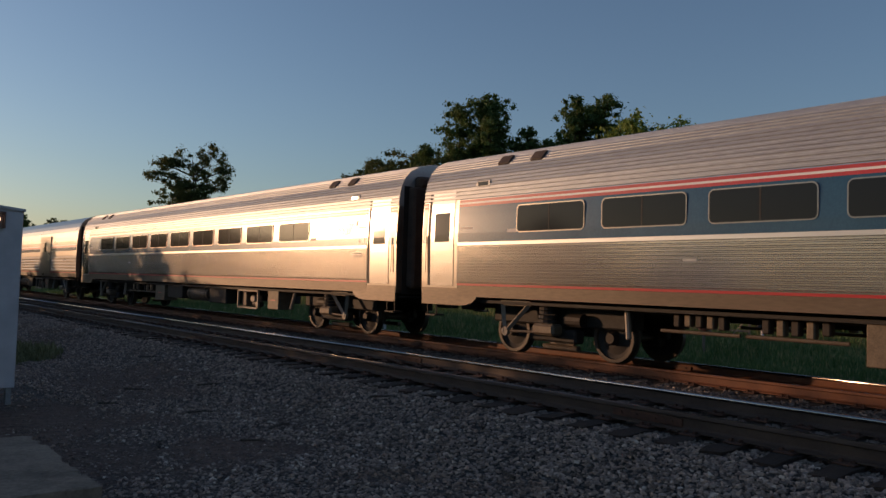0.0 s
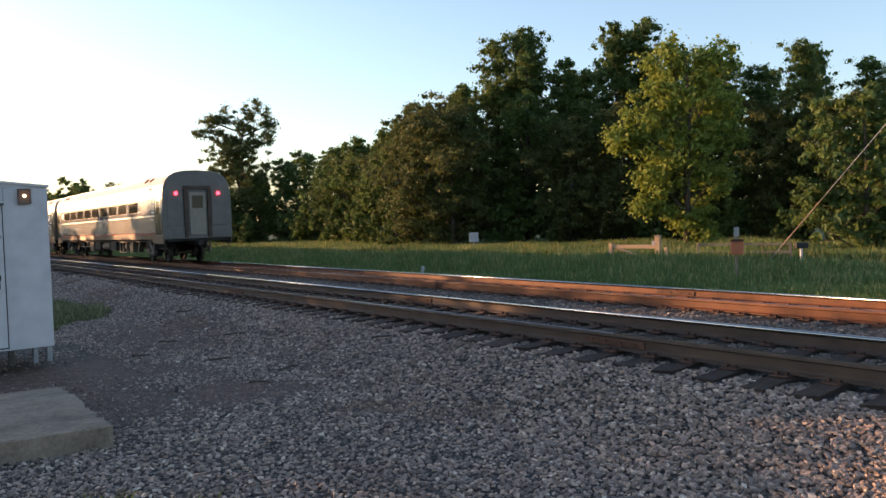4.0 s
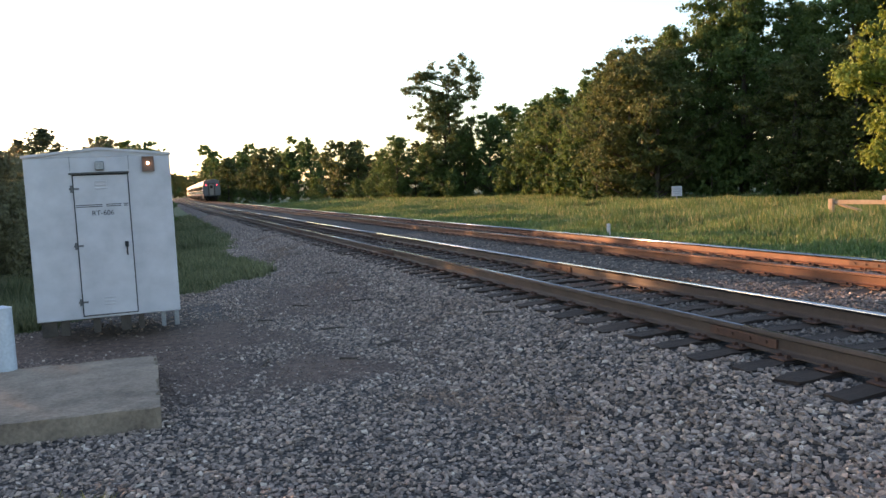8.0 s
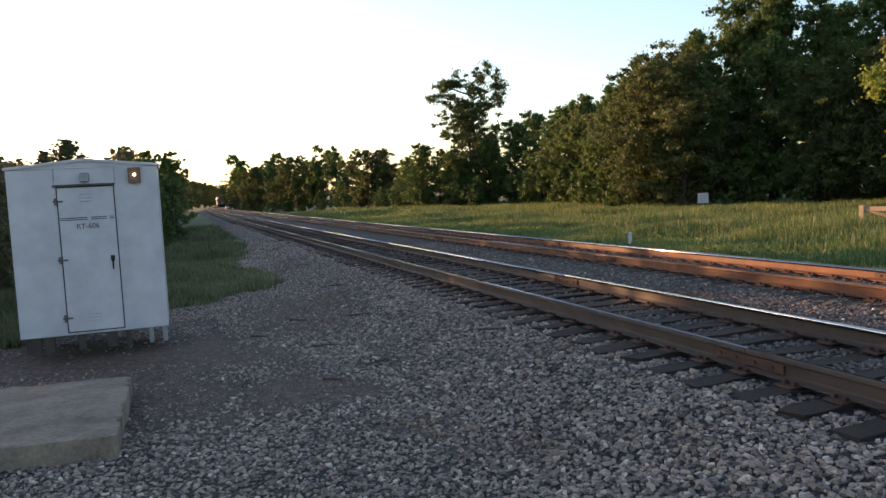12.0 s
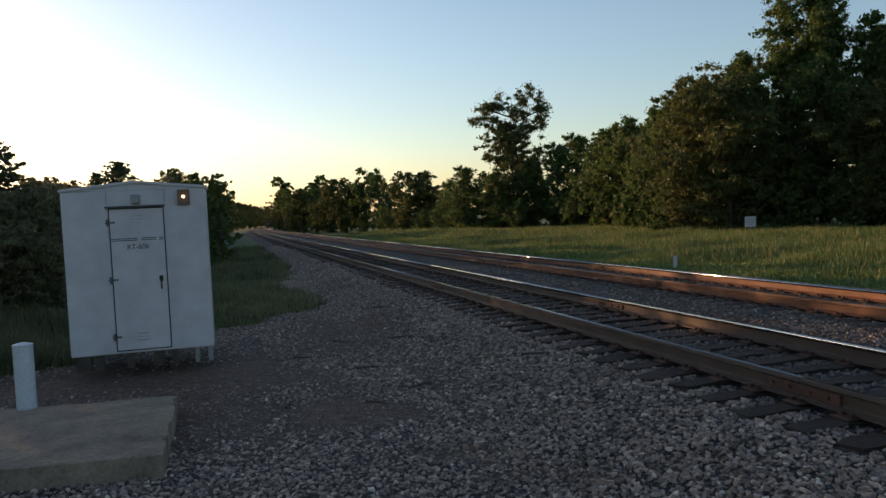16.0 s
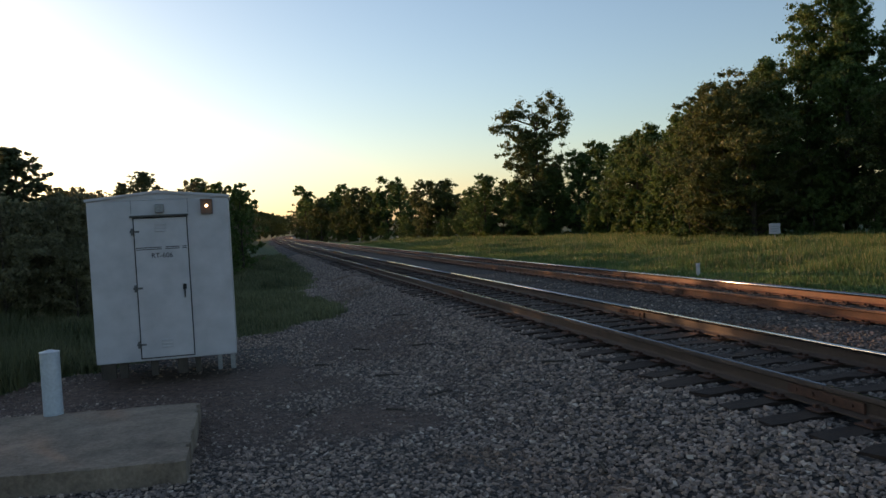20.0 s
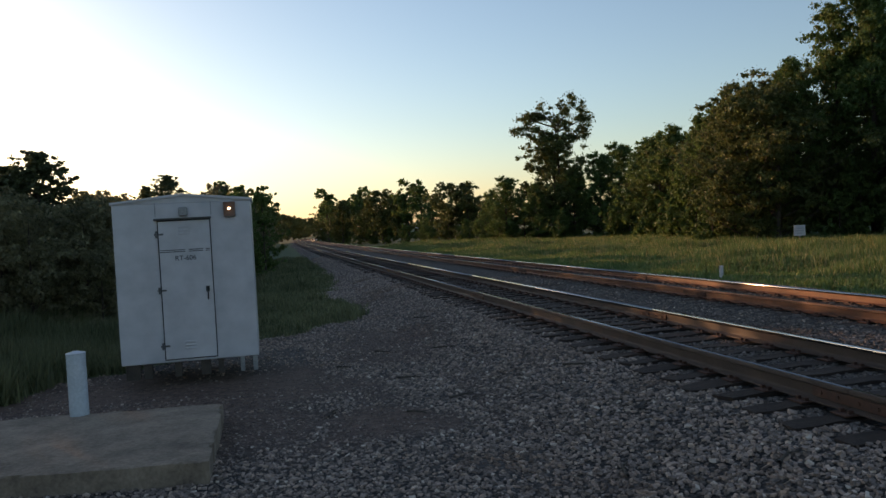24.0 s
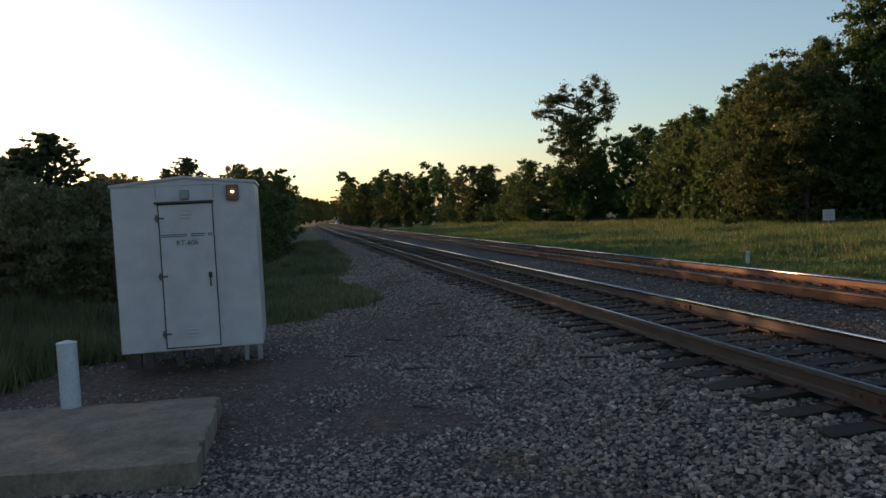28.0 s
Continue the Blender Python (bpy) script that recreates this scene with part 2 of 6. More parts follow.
# ---- building blocks ----
def link(name, bm, mat, parent=None, label="", smooth_faces=False):
    me = bpy.data.meshes.new(name)
    bm.to_mesh(me)
    bm.free()
    for k in (mat if isinstance(mat, (list, tuple)) else [mat]):
        me.materials.append(k)
    if smooth_faces:
        me.polygons.foreach_set("use_smooth", [True] * len(me.polygons))
    ob = new(name, me)
    ob.parent = parent
    return tagged(ob, label)


def part(name, bm, mat, parent, label=""):
    return link(name, bm, mat, parent, label)


def thing(name, x, y, z, label, category, group="", rz=0.0):
    ob = new(name)
    ob.empty_display_size = 0.1
    ob.matrix_world = pose(x, y, z, 0, 0, rz)
    return tagged(ob, label, category, group)


def box(bm, x0, x1, y0, y1, z0, z1, bevel=0.0, m=None):
    made = bmesh.ops.create_cube(bm, size=1.0, matrix=Matrix.Translation(((x0 + x1) / 2, (y0 + y1) / 2, (z0 + z1) / 2)) @ Matrix.Diagonal((x1 - x0, y1 - y0, z1 - z0, 1)))
    if bevel:
        edges = list({e for v in made["verts"] for e in v.link_edges})
        out = bmesh.ops.bevel(bm, geom=edges, offset=bevel, segments=1, affect="EDGES")
        verts = list({v for f in out["faces"] for v in f.verts} | {v for v in made["verts"] if v.is_valid})
    else:
        verts = made["verts"]
    if m is not None:
        bmesh.ops.transform(bm, matrix=m, verts=verts)
    return bm


def boxed(*a, **k):
    return box(bmesh.new(), *a, **k)


def rod(bm, a, b, r0, r1=None, n=10, caps=True):
    a, b = Vector(a), Vector(b)
    m = Matrix.Translation((a + b) / 2) @ (b - a).to_track_quat("Z", "Y").to_matrix().to_4x4()
    bmesh.ops.create_cone(bm, cap_ends=caps, segments=n, radius1=r0, radius2=r0 if r1 is None else r1, depth=(b - a).length, matrix=m)
    return bm


def rodded(*a, **k):
    return rod(bmesh.new(), *a, **k)


def mesh_object(name, verts, faces, mats, parent=None, index=None):
    me = bpy.data.meshes.new(name)
    me.from_pydata(verts, [], faces)
    for k in mats:
        me.materials.append(k)
    if index is not None:
        me.polygons.foreach_set("material_index", index)
    me.update()
    ob = new(name, me)
    ob.parent = parent
    return ob


# ---- the ground ----
def spaced(fine0, fine1, step, far0, far1, grow=1.25):
    mid = list(np.arange(fine0, fine1 + step / 2, step))
    lo, s = [fine0], step
    while lo[-1] > far0:
        s *= grow
        lo.append(lo[-1] - s)
    hi, s = [fine1], step
    while hi[-1] < far1:
        s *= grow
        hi.append(hi[-1] + s)
    return lo[:0:-1] + mid + hi[1:]


DIRT_PATCH = (-4.4, 8.0, 1.2, 0.95, 0.95)


# the ragged edge of the grass beside the near track: along the line, and across from its middle
VERGE_Y = (12.2, 13.3, 16.0, 17.6, 18.8, 19.4, 20.4, 23.0, 27.5, 31.0, 36.0, 50.0, 1000.0)
VERGE_U = (-10.0, -8.1, -5.9, -4.6, -3.4, -2.7, -3.2, -3.3, -3.9, -3.1, -2.7, -2.55, -2.5)


def grassy(x, y):
    """1 where grass grows, 0 on gravel."""
    u = x - line_x(y)
    g = smooth(TRACK + 2.4, TRACK + 3.2, u)
    rag = 1.1 * noise.noise((x * 0.9, y * 0.7, 2.0)) + 0.5 * noise.noise((x * 2.6, y * 2.2, 6.0))
    edge = np.interp(y, VERGE_Y, VERGE_U)
    left = smooth(edge + 0.25, edge - 0.35, u + 0.75 * rag + 0.5 * noise.noise((x * 5.0, y * 4.0, 8.0)))
    bank = smooth(-8.6, -9.6, u + 0.3 * math.sin(y * 0.8))
    return max(g, left, bank)


def dirty(x, y):
    """1 where fine brown dirt shows between the stones: before the hut, round the slab, and in a worn patch."""
    n = 0.45 * noise.noise((x * 1.1, y * 1.1, 5.0)) + 0.25 * noise.noise((x * 3.5, y * 3.5, 7.0))
    best = 0.0
    for cx, cy, rx, ry, k in ((-6.2, 10.6, 2.7, 2.3, 0.95), (-5.5, 8.4, 1.3, 1.6, 0.75), DIRT_PATCH, (-8.6, 11.4, 2.4, 1.9, 0.9), (-3.4, 14.0, 1.6, 3.0, 0.6), (-2.9, 9.0, 0.5, 2.2, 0.4)):
        r = math.hypot((x - cx) / rx, (y - cy) / ry)
        best = max(best, k * smooth(1.15, 0.35, r + n))
    return best


def build_ground():
    xs, ys = spaced(-12, 9, 0.2, -1500, 1500), spaced(0, 34, 0.25, -1200, 2500)
    verts = [(x, y, land(x, y)) for y in ys for x in xs]
    w = len(xs)
    faces = [(j * w + i, j * w + i + 1, (j + 1) * w + i + 1, (j + 1) * w + i) for j in range(len(ys) - 1) for i in range(w - 1)]
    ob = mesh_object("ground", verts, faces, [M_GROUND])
    at = ob.data.attributes.new("grassy", "FLOAT", "POINT")
    at.data.foreach_set("value", [grassy(v[0], v[1]) for v in verts])
    at = ob.data.attributes.new("grimy", "FLOAT", "POINT")
    at.data.foreach_set("value", [max(max(smooth(1.5, 1.0, abs(v[0] - line_x(v[1]) - c)) for c in (0.0, TRACK)), 0.75 * smooth(0.3, 1.0, v[0] - line_x(v[1])) * smooth(TRACK + 2.6, TRACK + 1.6, v[0] - line_x(v[1]))) for v in verts])
    at = ob.data.attributes.new("dirty", "FLOAT", "POINT")
    at.data.foreach_set("value", [dirty(v[0], v[1]) if -12 < v[0] < 0 and 0 < v[1] < 30 else 0.0 for v in verts])
    ob.data.polygons.foreach_set("use_smooth", [True] * len(faces))
    tagged(ob, "grey gravel yard and ballast running into grassy meadow", "ground", kind="structure")
    return ob


ground = build_ground()


# ---- tracks ----
RAIL_Z = 0.0
RAIL_PROFILE = [(-0.076, -0.185), (0.076, -0.185), (0.076, -0.173), (0.022, -0.155), (0.011, -0.14), (0.011, -0.055), (0.038, -0.04), (0.0345, -0.016),
                (0.030, -0.006), (0.018, -0.001), (0.0, 0.0), (-0.018, -0.001), (-0.030, -0.006), (-0.0345, -0.016), (-0.038, -0.04), (-0.011, -0.055), (-0.011, -0.14), (-0.022, -0.155), (-0.076, -0.173)]


def rail(name, offset, dz, parent, y0, y1, step, inner):
    ys = list(np.arange(y0, y1, step)) + [y1]
    n = len(RAIL_PROFILE)
    verts = [(line_x(y) + offset + px, y, line_z(y) + dz + pz) for y in ys for px, pz in RAIL_PROFILE]
    faces, idx = [], []
    for j in range(len(ys) - 1):
        for i in range(n):
            k = (i + 1) % n
            faces.append((j * n + i, j * n + k, (j + 1) * n + k, (j + 1) * n + i))
            idx.append(1 if i in (9, 10) or (inner == 13 and 11 <= i <= 13) or (inner == 6 and 6 <= i <= 8) else 0)
    faces += [tuple(range(n - 1, -1, -1)), tuple((len(ys) - 1) * n + i for i in range(n))]
    idx += [0, 0]
    ob = mesh_object(name, verts, faces, [M_RAIL_BROWN if offset < 1 else M_RAIL, M_RAILTOP], parent, idx)
    ob.data.polygons.foreach_set("use_smooth", [k == 1 for k in idx])
    return ob


def build_track(centre, dz, label):
    tr = tagged(new("railway_track"), label, "railway track", "main line tracks", "structure")
    joints = [11.31 + 11.9 * k for k in range(-4, 60)] if centre == 0 else [14.84 + 11.9 * k for k in range(-4, 60)]
    for side in (-1, 1):
        off = centre + side * GAUGE
        shift = 0.0 if side == (1 if centre == 0 else -1) else 5.6
        cuts = [-45.0] + [j + shift for j in joints if -40 < j + shift < 75] + [1100.0]
        for a, b in zip(cuts, cuts[1:]):
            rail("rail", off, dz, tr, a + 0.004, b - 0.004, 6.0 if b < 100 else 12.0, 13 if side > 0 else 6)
        for j in cuts[1:-1]:
            z = line_z(j) + dz
            bm = bmesh.new()
            for s in (-1, 1):
                x = line_x(j) + off + s * 0.022
                box(bm, x - 0.012, x + 0.012, j - 0.45, j + 0.45, z - 0.145, z - 0.06, 0.004)
                for k in (-0.33, -0.12, 0.12, 0.33):
                    rod(bm, (x, j + k, z - 0.1), (x + s * 0.03, j + k, z - 0.1), 0.016, n=6)
            part("joint_bar", bm, M_PLATE, tr, "rusty bolted joint bar")
    return tr


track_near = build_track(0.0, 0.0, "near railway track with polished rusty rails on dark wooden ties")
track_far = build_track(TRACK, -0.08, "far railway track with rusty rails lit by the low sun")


def add_ties(tr, centre, dz, rnd):
    shapes = []
    for k in range(6):
        tie = boxed(-1.4, 1.4, -0.112, 0.112, -0.19, 0.0)
        long = [e for e in tie.edges if abs(e.verts[0].co.x - e.verts[1].co.x) > 1]
        bmesh.ops.subdivide_edges(tie, edges=long, cuts=13, use_grid_fill=True)
        for v in tie.verts:
            end = smooth(1.1, 1.4, abs(v.co.x))
            v.co += Vector((rnd.uniform(-0.09, 0.03) * end * math.copysign(1, v.co.x), rnd.uniform(-0.022, 0.016), rnd.uniform(-0.018, 0.007) - 0.03 * end * rnd.random()))
        me = bpy.data.meshes.new("tie")
        tie.to_mesh(me)
        tie.free()
        me.materials.append(M_TIE)
        shapes.append(me)
    pl = boxed(-0.18, 0.18, -0.095, 0.095, 0.0, 0.016, 0.004)
    for sx in (-1, 1):
        for sy in (-1, 1):
            box(pl, sx * 0.1 - 0.02, sx * 0.1 + 0.02, sy * 0.05 - 0.014, sy * 0.05 + 0.014, 0.012, 0.045)
    pm = bpy.data.meshes.new("tie_plate")
    pl.to_mesh(pm)
    pl.free()
    pm.materials.append(M_PLATE)
    far_v, far_f = [], []
    y, count = -12.0, 0
    while y < 420:
        yy = y + rnd.uniform(-0.04, 0.04)
        x, z = line_x(yy) + centre + rnd.uniform(-0.06, 0.06), line_z(yy) + dz - 0.202
        if y < 75:
            ob = new("tie", rnd.choice(shapes))
            ob.parent = tr
            ob.matrix_world = pose(x, yy, z + rnd.uniform(-0.006, 0.004), 0, 0, rnd.uniform(-1.2, 1.2))
            if y < 40:
                for s in (-1, 1):
                    p = new("tie_plate", pm)
                    p.parent = tr
                    p.matrix_world = pose(line_x(yy) + centre + s * GAUGE, yy, z + 0.002)
        else:
            b = len(far_v)
            far_v += [(x + sx * 1.4, yy + sy * 0.115, z + sz) for sz in (-0.15, 0) for sy in (-1, 1) for sx in (-1, 1)]
            far_f += [tuple(b + i for i in f) for f in ((4, 5, 7, 6), (0, 1, 5, 4), (2, 6, 7, 3), (0, 4, 6, 2), (1, 3, 7, 5))]
        y += 0.53
    ob = mesh_object("far_ties", far_v, far_f, [M_TIE], tr)
    tagged(ob, kind="stuff")


# ---- scattered stones ----
def rock_template(rnd):
    """An angular crushed stone: a block with knocked-about corners."""
    v = np.array([(x, y, z) for z in (-0.5, 0.5) for y in (-0.5, 0.5) for x in (-0.5, 0.5)])
    v = v * np.array([[rnd.uniform(0.55, 1.1) for _ in range(3)] for _ in range(8)])
    f = np.array([(0, 2, 3), (0, 3, 1), (4, 5, 7), (4, 7, 6), (0, 1, 5), (0, 5, 4), (2, 6, 7), (2, 7, 3), (0, 4, 6), (0, 6, 2), (1, 3, 7), (1, 7, 5)])
    return v, f


def scatter_stones(name, spots, label, mat, parent=None):
    """spots: rows of x, y, z, size."""
    rnd = random.Random(5)
    shapes = [rock_template(rnd) for _ in range(24)]
    V, F, base = [], [], 0
    for x, y, z, s in spots:
        v, f = shapes[rnd.randrange(24)]
        e = Euler((rnd.uniform(-0.5, 0.5), rnd.uniform(-0.5, 0.5), rnd.uniform(0, 6.28))).to_matrix()
        sc = np.array((s * rnd.uniform(1.0, 1.7), s * rnd.uniform(0.7, 1.0), s * rnd.uniform(0.45, 0.85)))
        V.append((v * sc) @ np.array(e).T + (x, y, z))
        F.append(f + base)
        base += len(v)
    V, F = np.concatenate(V), np.concatenate(F)
    ob = mesh_object(name, V.tolist(), F.tolist(), [mat], parent)
    return tagged(ob, label, "gravel", kind="stuff")


def build_stones():
    rnd = random.Random(11)
    spots, stained, soiled = [], [], []
    # stones lie dense in the yard before the tracks, thinner far off
    for _ in range(215000):
        y = 0.8 + 25 * rnd.random() ** 1.6 if rnd.random() < 0.93 else rnd.uniform(-9.0, 0.8)
        x = rnd.uniform(-9.0, 6.6)
        if x > 0.9 and rnd.random() < 0.3:
            continue
        if grassy(x, y) > 0.5:
            continue
        u = x - line_x(y)
        if -7.9 < x < -4.9 and 10.6 < y < 14.5 and rnd.random() < 0.8:
            continue
        if min(abs(u), abs(u - TRACK)) < 0.9 and rnd.random() < 0.3:
            continue
        if min(abs(u), abs(u - TRACK)) < 1.36 and abs((y + 12.0 + 0.265) % 0.53 - 0.265) < 0.135:
            continue
        if u < -1.5 and rnd.random() < 0.62 * dirty(x, y):
            continue
        s = rnd.uniform(0.018, 0.040) if u < -3.4 else rnd.uniform(0.021, 0.047)
        if min(abs(u - c - k * GAUGE) for c in (0, TRACK) for k in (-1, 1)) < 0.1:
            continue
        if u < -1.5 and dirty(x, y) > rnd.uniform(0.3, 0.65):
            soiled.append((x, y, land(x, y) + s * rnd.uniform(-0.1, 0.15), s * 0.85))
            continue
        (spots if u < -1.05 or (rnd.random() < 0.12 and abs(u - 2.2) < 0.8) else stained).append((x, y, land(x, y) + s * rnd.uniform(0.0, 0.3), s))
    for _ in range(22000):
        y = 25 + 40 * rnd.random() ** 1.4
        x = line_x(y) + rnd.uniform(-4.2, -1.1)
        if grassy(x, y) < 0.5:
            s = rnd.uniform(0.03, 0.06)
            spots.append((x, y, land(x, y) + s * 0.2, s))
    scatter_stones("soiled_stones", soiled, "small brown soiled stones in trodden dirt", M_STONE_SOIL)
    scatter_stones("stained_stones", stained, "brown-stained ballast stones between the rails", M_STONE_BROWN)
    return scatter_stones("ballast_stones", spots, "loose crushed grey ballast stones", M_STONE)


# ---- the equipment hut ----
def build_hut():
    x0, x1, y0, z0, z1 = -7.66, -5.69, 11.58, -0.41, 1.96
    d = 1.9
    hut = thing("signal_hut", (x0 + x1) / 2, y0 + d / 2, z0 - 0.17, "white painted metal signal equipment hut on short legs", "signal hut", rz=0.6)
    w, h = (x1 - x0) / 2, z1 - z0
    zb = 0.17
    f = -d / 2
    body = part("body", boxed(-w, w, f, d / 2, zb, zb + h, 0.012), M_WHITE, hut)
    roof = bmesh.new()
    e, rise, t = 0.02, 0.10, 0.035
    prof = [(-w - e, 0.0), (0, rise), (w + e, 0.0), (w + e, t), (0, rise + t), (-w - e, t)]
    a = [roof.verts.new((x, f - 0.03, zb + h + z)) for x, z in prof]
    b = [roof.verts.new((x, d / 2 + 0.03, zb + h + z)) for x, z in prof]
    roof.faces.new(a)
    roof.faces.new(b[::-1])
    for i in range(6):
        roof.faces.new((a[i], b[i], b[(i + 1) % 6], a[(i + 1) % 6]))
    bmesh.ops.recalc_face_normals(roof, faces=roof.faces)
    part("roof", roof, M_WHITE, hut)
    gab = bmesh.new()
    a = [gab.verts.new((x, f + 0.002, zb + h + z)) for x, z in ((-w, 0), (w, 0), (0, rise))]
    b = [gab.verts.new((x, f + 0.05, zb + h + z)) for x, z in ((-w, 0), (w, 0), (0, rise))]
    gab.faces.new(a)
    gab.faces.new(b[::-1])
    for i in range(3):
        gab.faces.new((a[i], b[i], b[(i + 1) % 3], a[(i + 1) % 3]))
    part("gable", gab, M_WHITE, hut)
    # door, a little left of the middle
    dx0, dx1, dz0, dz1 = -0.355, 0.375, zb + 0.05, zb + 2.10
    door = part("door", boxed(dx0, dx1, f - 0.022, f - 0.002, dz0, dz1, 0.006), M_WHITE, hut)
    seal = bmesh.new()
    for q in ((dx0 - 0.014, dx0, dz0 - 0.012, dz1 + 0.012), (dx1, dx1 + 0.014, dz0 - 0.012, dz1 + 0.012)):
        box(seal, q[0], q[1], f - 0.012, f - 0.001, q[2], q[3])
    box(seal, dx0, dx1, f - 0.012, f - 0.001, dz0 - 0.014, dz0)
    box(seal, dx0, dx1, f - 0.012, f - 0.001, dz1, dz1 + 0.014)
    part("door_gasket", seal, M_DARK, hut, "black rubber door seal")
    part("drip_rail", boxed(dx0 - 0.05, dx1 + 0.03, f - 0.075, f - 0.002, dz1 + 0.016, dz1 + 0.045, 0.006), M_DRIP, hut, "grey metal rain drip rail")
    for x in (dx0 - 0.03, dx1 + 0.03):
        part("seam", boxed(x - 0.006, x + 0.006, f - 0.006, f - 0.001, dz1 + 0.07, zb + h), M_GREY, hut)
    for hz in (dz0 + 0.2, dz0 + 1.03, dz1 - 0.19):
        hin = part("hinge", rodded((dx0 - 0.03, f - 0.026, hz - 0.05), (dx0 - 0.03, f - 0.026, hz + 0.05), 0.016), M_HINGE, door, "dull steel strap hinge")
        part("strap", boxed(dx0 - 0.06, dx0 + 0.07, f - 0.028, f - 0.022, hz - 0.014, hz + 0.014), M_HINGE, door)
    part("door_handle", rod(boxed(dx1 - 0.1, dx1 - 0.05, f - 0.045, f - 0.02, dz0 + 0.98, dz0 + 1.06, 0.006), (dx1 - 0.075, f - 0.05, dz0 + 1.0), (dx1 - 0.075, f - 0.05, dz0 + 0.86), 0.01), M_DARK, door, "dark padlocked door latch")
    for vz in (dz0 + 0.2, dz1 - 0.14):
        lou = bmesh.new()
        for k in range(3):
            q = vz + (k - 1) * 0.05
            box(lou, -0.07, 0.09, f - 0.040, f - 0.021, q - 0.012, q + 0.012, 0.004)
        part("louvre", lou, M_WHITE, door, "pressed vent louvre")
    # lamp above the door and the signal light in its square housing
    lamp = part("door_lamp", boxed(-0.045, 0.075, f - 0.11, f - 0.003, dz1 + 0.07, dz1 + 0.2, 0.012), M_GREY, hut, "grey lamp box over the door")
    lx, lz = w - 0.31, zb + h - 0.13
    house = bmesh.new()
    for q in ((lx - 0.085, lx + 0.085, lz - 0.11, lz - 0.095), (lx - 0.085, lx + 0.085, lz + 0.095, lz + 0.11), (lx - 0.085, lx - 0.07, lz - 0.095, lz + 0.095), (lx + 0.07, lx + 0.085, lz - 0.095, lz + 0.095)):
        box(house, q[0], q[1], f - 0.07, f - 0.002, q[2], q[3])
    lh = part("light_housing", house, M_LAMPBOX, hut, "brown square light housing")
    part("lens", boxed(lx - 0.07, lx + 0.07, f - 0.03, f - 0.004, lz - 0.095, lz + 0.095), M_LAMPBOX2, lh, "amber tinted lamp glass")
    bulb = bmesh.new()
    bmesh.ops.create_uvsphere(bulb, u_segments=12, v_segments=8, radius=0.02, matrix=Matrix.Translation((lx, f - 0.045, lz + 0.01)))
    part("bulb", bulb, M_BULB, lh, "glowing warm white bulb")
    for lx, half, mm in ((-w + 0.15, 0.1, M_DARKWOOD), (-w + 0.36, 0.06, M_DARKWOOD), (-0.2, 0.05, M_DARKWOOD), (0.2, 0.07, M_DARKWOOD), (0.42, 0.04, M_DARKWOOD), (w - 0.25, 0.032, M_GREY), (w - 0.06, 0.035, M_GREY)):
        for ly in (f + 0.1, d / 2 - 0.1):
            part("leg", boxed(lx - half, lx + half, ly - 0.05, ly + 0.05, -0.06, zb + 0.01, 0.004), mm, hut)
    part("skid", boxed(-w + 0.1, w - 0.1, 0.2, 0.35, 0.0, zb, 0.01), M_DARKWOOD, hut, "dark timber skid")

    def lettering(text, z, size):
        cu = bpy.data.curves.new("lettering", "FONT")
        cu.body, cu.size, cu.align_x, cu.extrude, cu.offset = text, size, "CENTER", 0.0008, 0.0008
        tmp = new("lettering", cu)
        dg = bpy.context.evaluated_depsgraph_get()
        me = bpy.data.meshes.new_from_object(tmp.evaluated_get(dg))
        bpy.data.objects.remove(tmp)
        me.materials.clear()
        me.materials.append(M_INK)
        ob = new("lettering", me)
        ob.parent = door
        ob.matrix_basis = pose((dx0 + dx1) / 2, f - 0.0236, z, 90)
        return tagged(ob, "dark painted lettering")
    xm = (dx0 + dx1) / 2
    for a, b in ((-0.355, 0.0), (0.05, 0.255), (0.29, 0.352)):
        for up in (0.0, 0.026):
            part("marking_bar", boxed(xm + a, xm + b, f - 0.0245, f - 0.0225, dz1 - 0.462 + up, dz1 - 0.450 + up), M_INK, door, "dark painted bar")
    lettering("RT-606", dz1 - 0.585, 0.1)
    return hut


M_DRIP = worn("dark_drip_rail", (0.035, 0.036, 0.034), (0.08, 0.08, 0.075), 6.0, 0.6)
M_HINGE = worn("dull_hinge_steel", (0.07, 0.07, 0.072), (0.15, 0.15, 0.155), 9.0, 0.55, 0.4)
M_LAMPBOX = worn("brown_lamp_housing", (0.10, 0.06, 0.045), (0.18, 0.11, 0.085), 10.0, 0.6)
M_LAMPBOX2 = plain("amber_lamp_glass", (0.09, 0.055, 0.045), 0.3)
M_BULB = plain("lit_bulb", (1.0, 0.66, 0.34), 0.4, 0.0, 7.0)
M_INK = plain("black_letter_paint", (0.03, 0.03, 0.035), 0.6)
hut = build_hut()


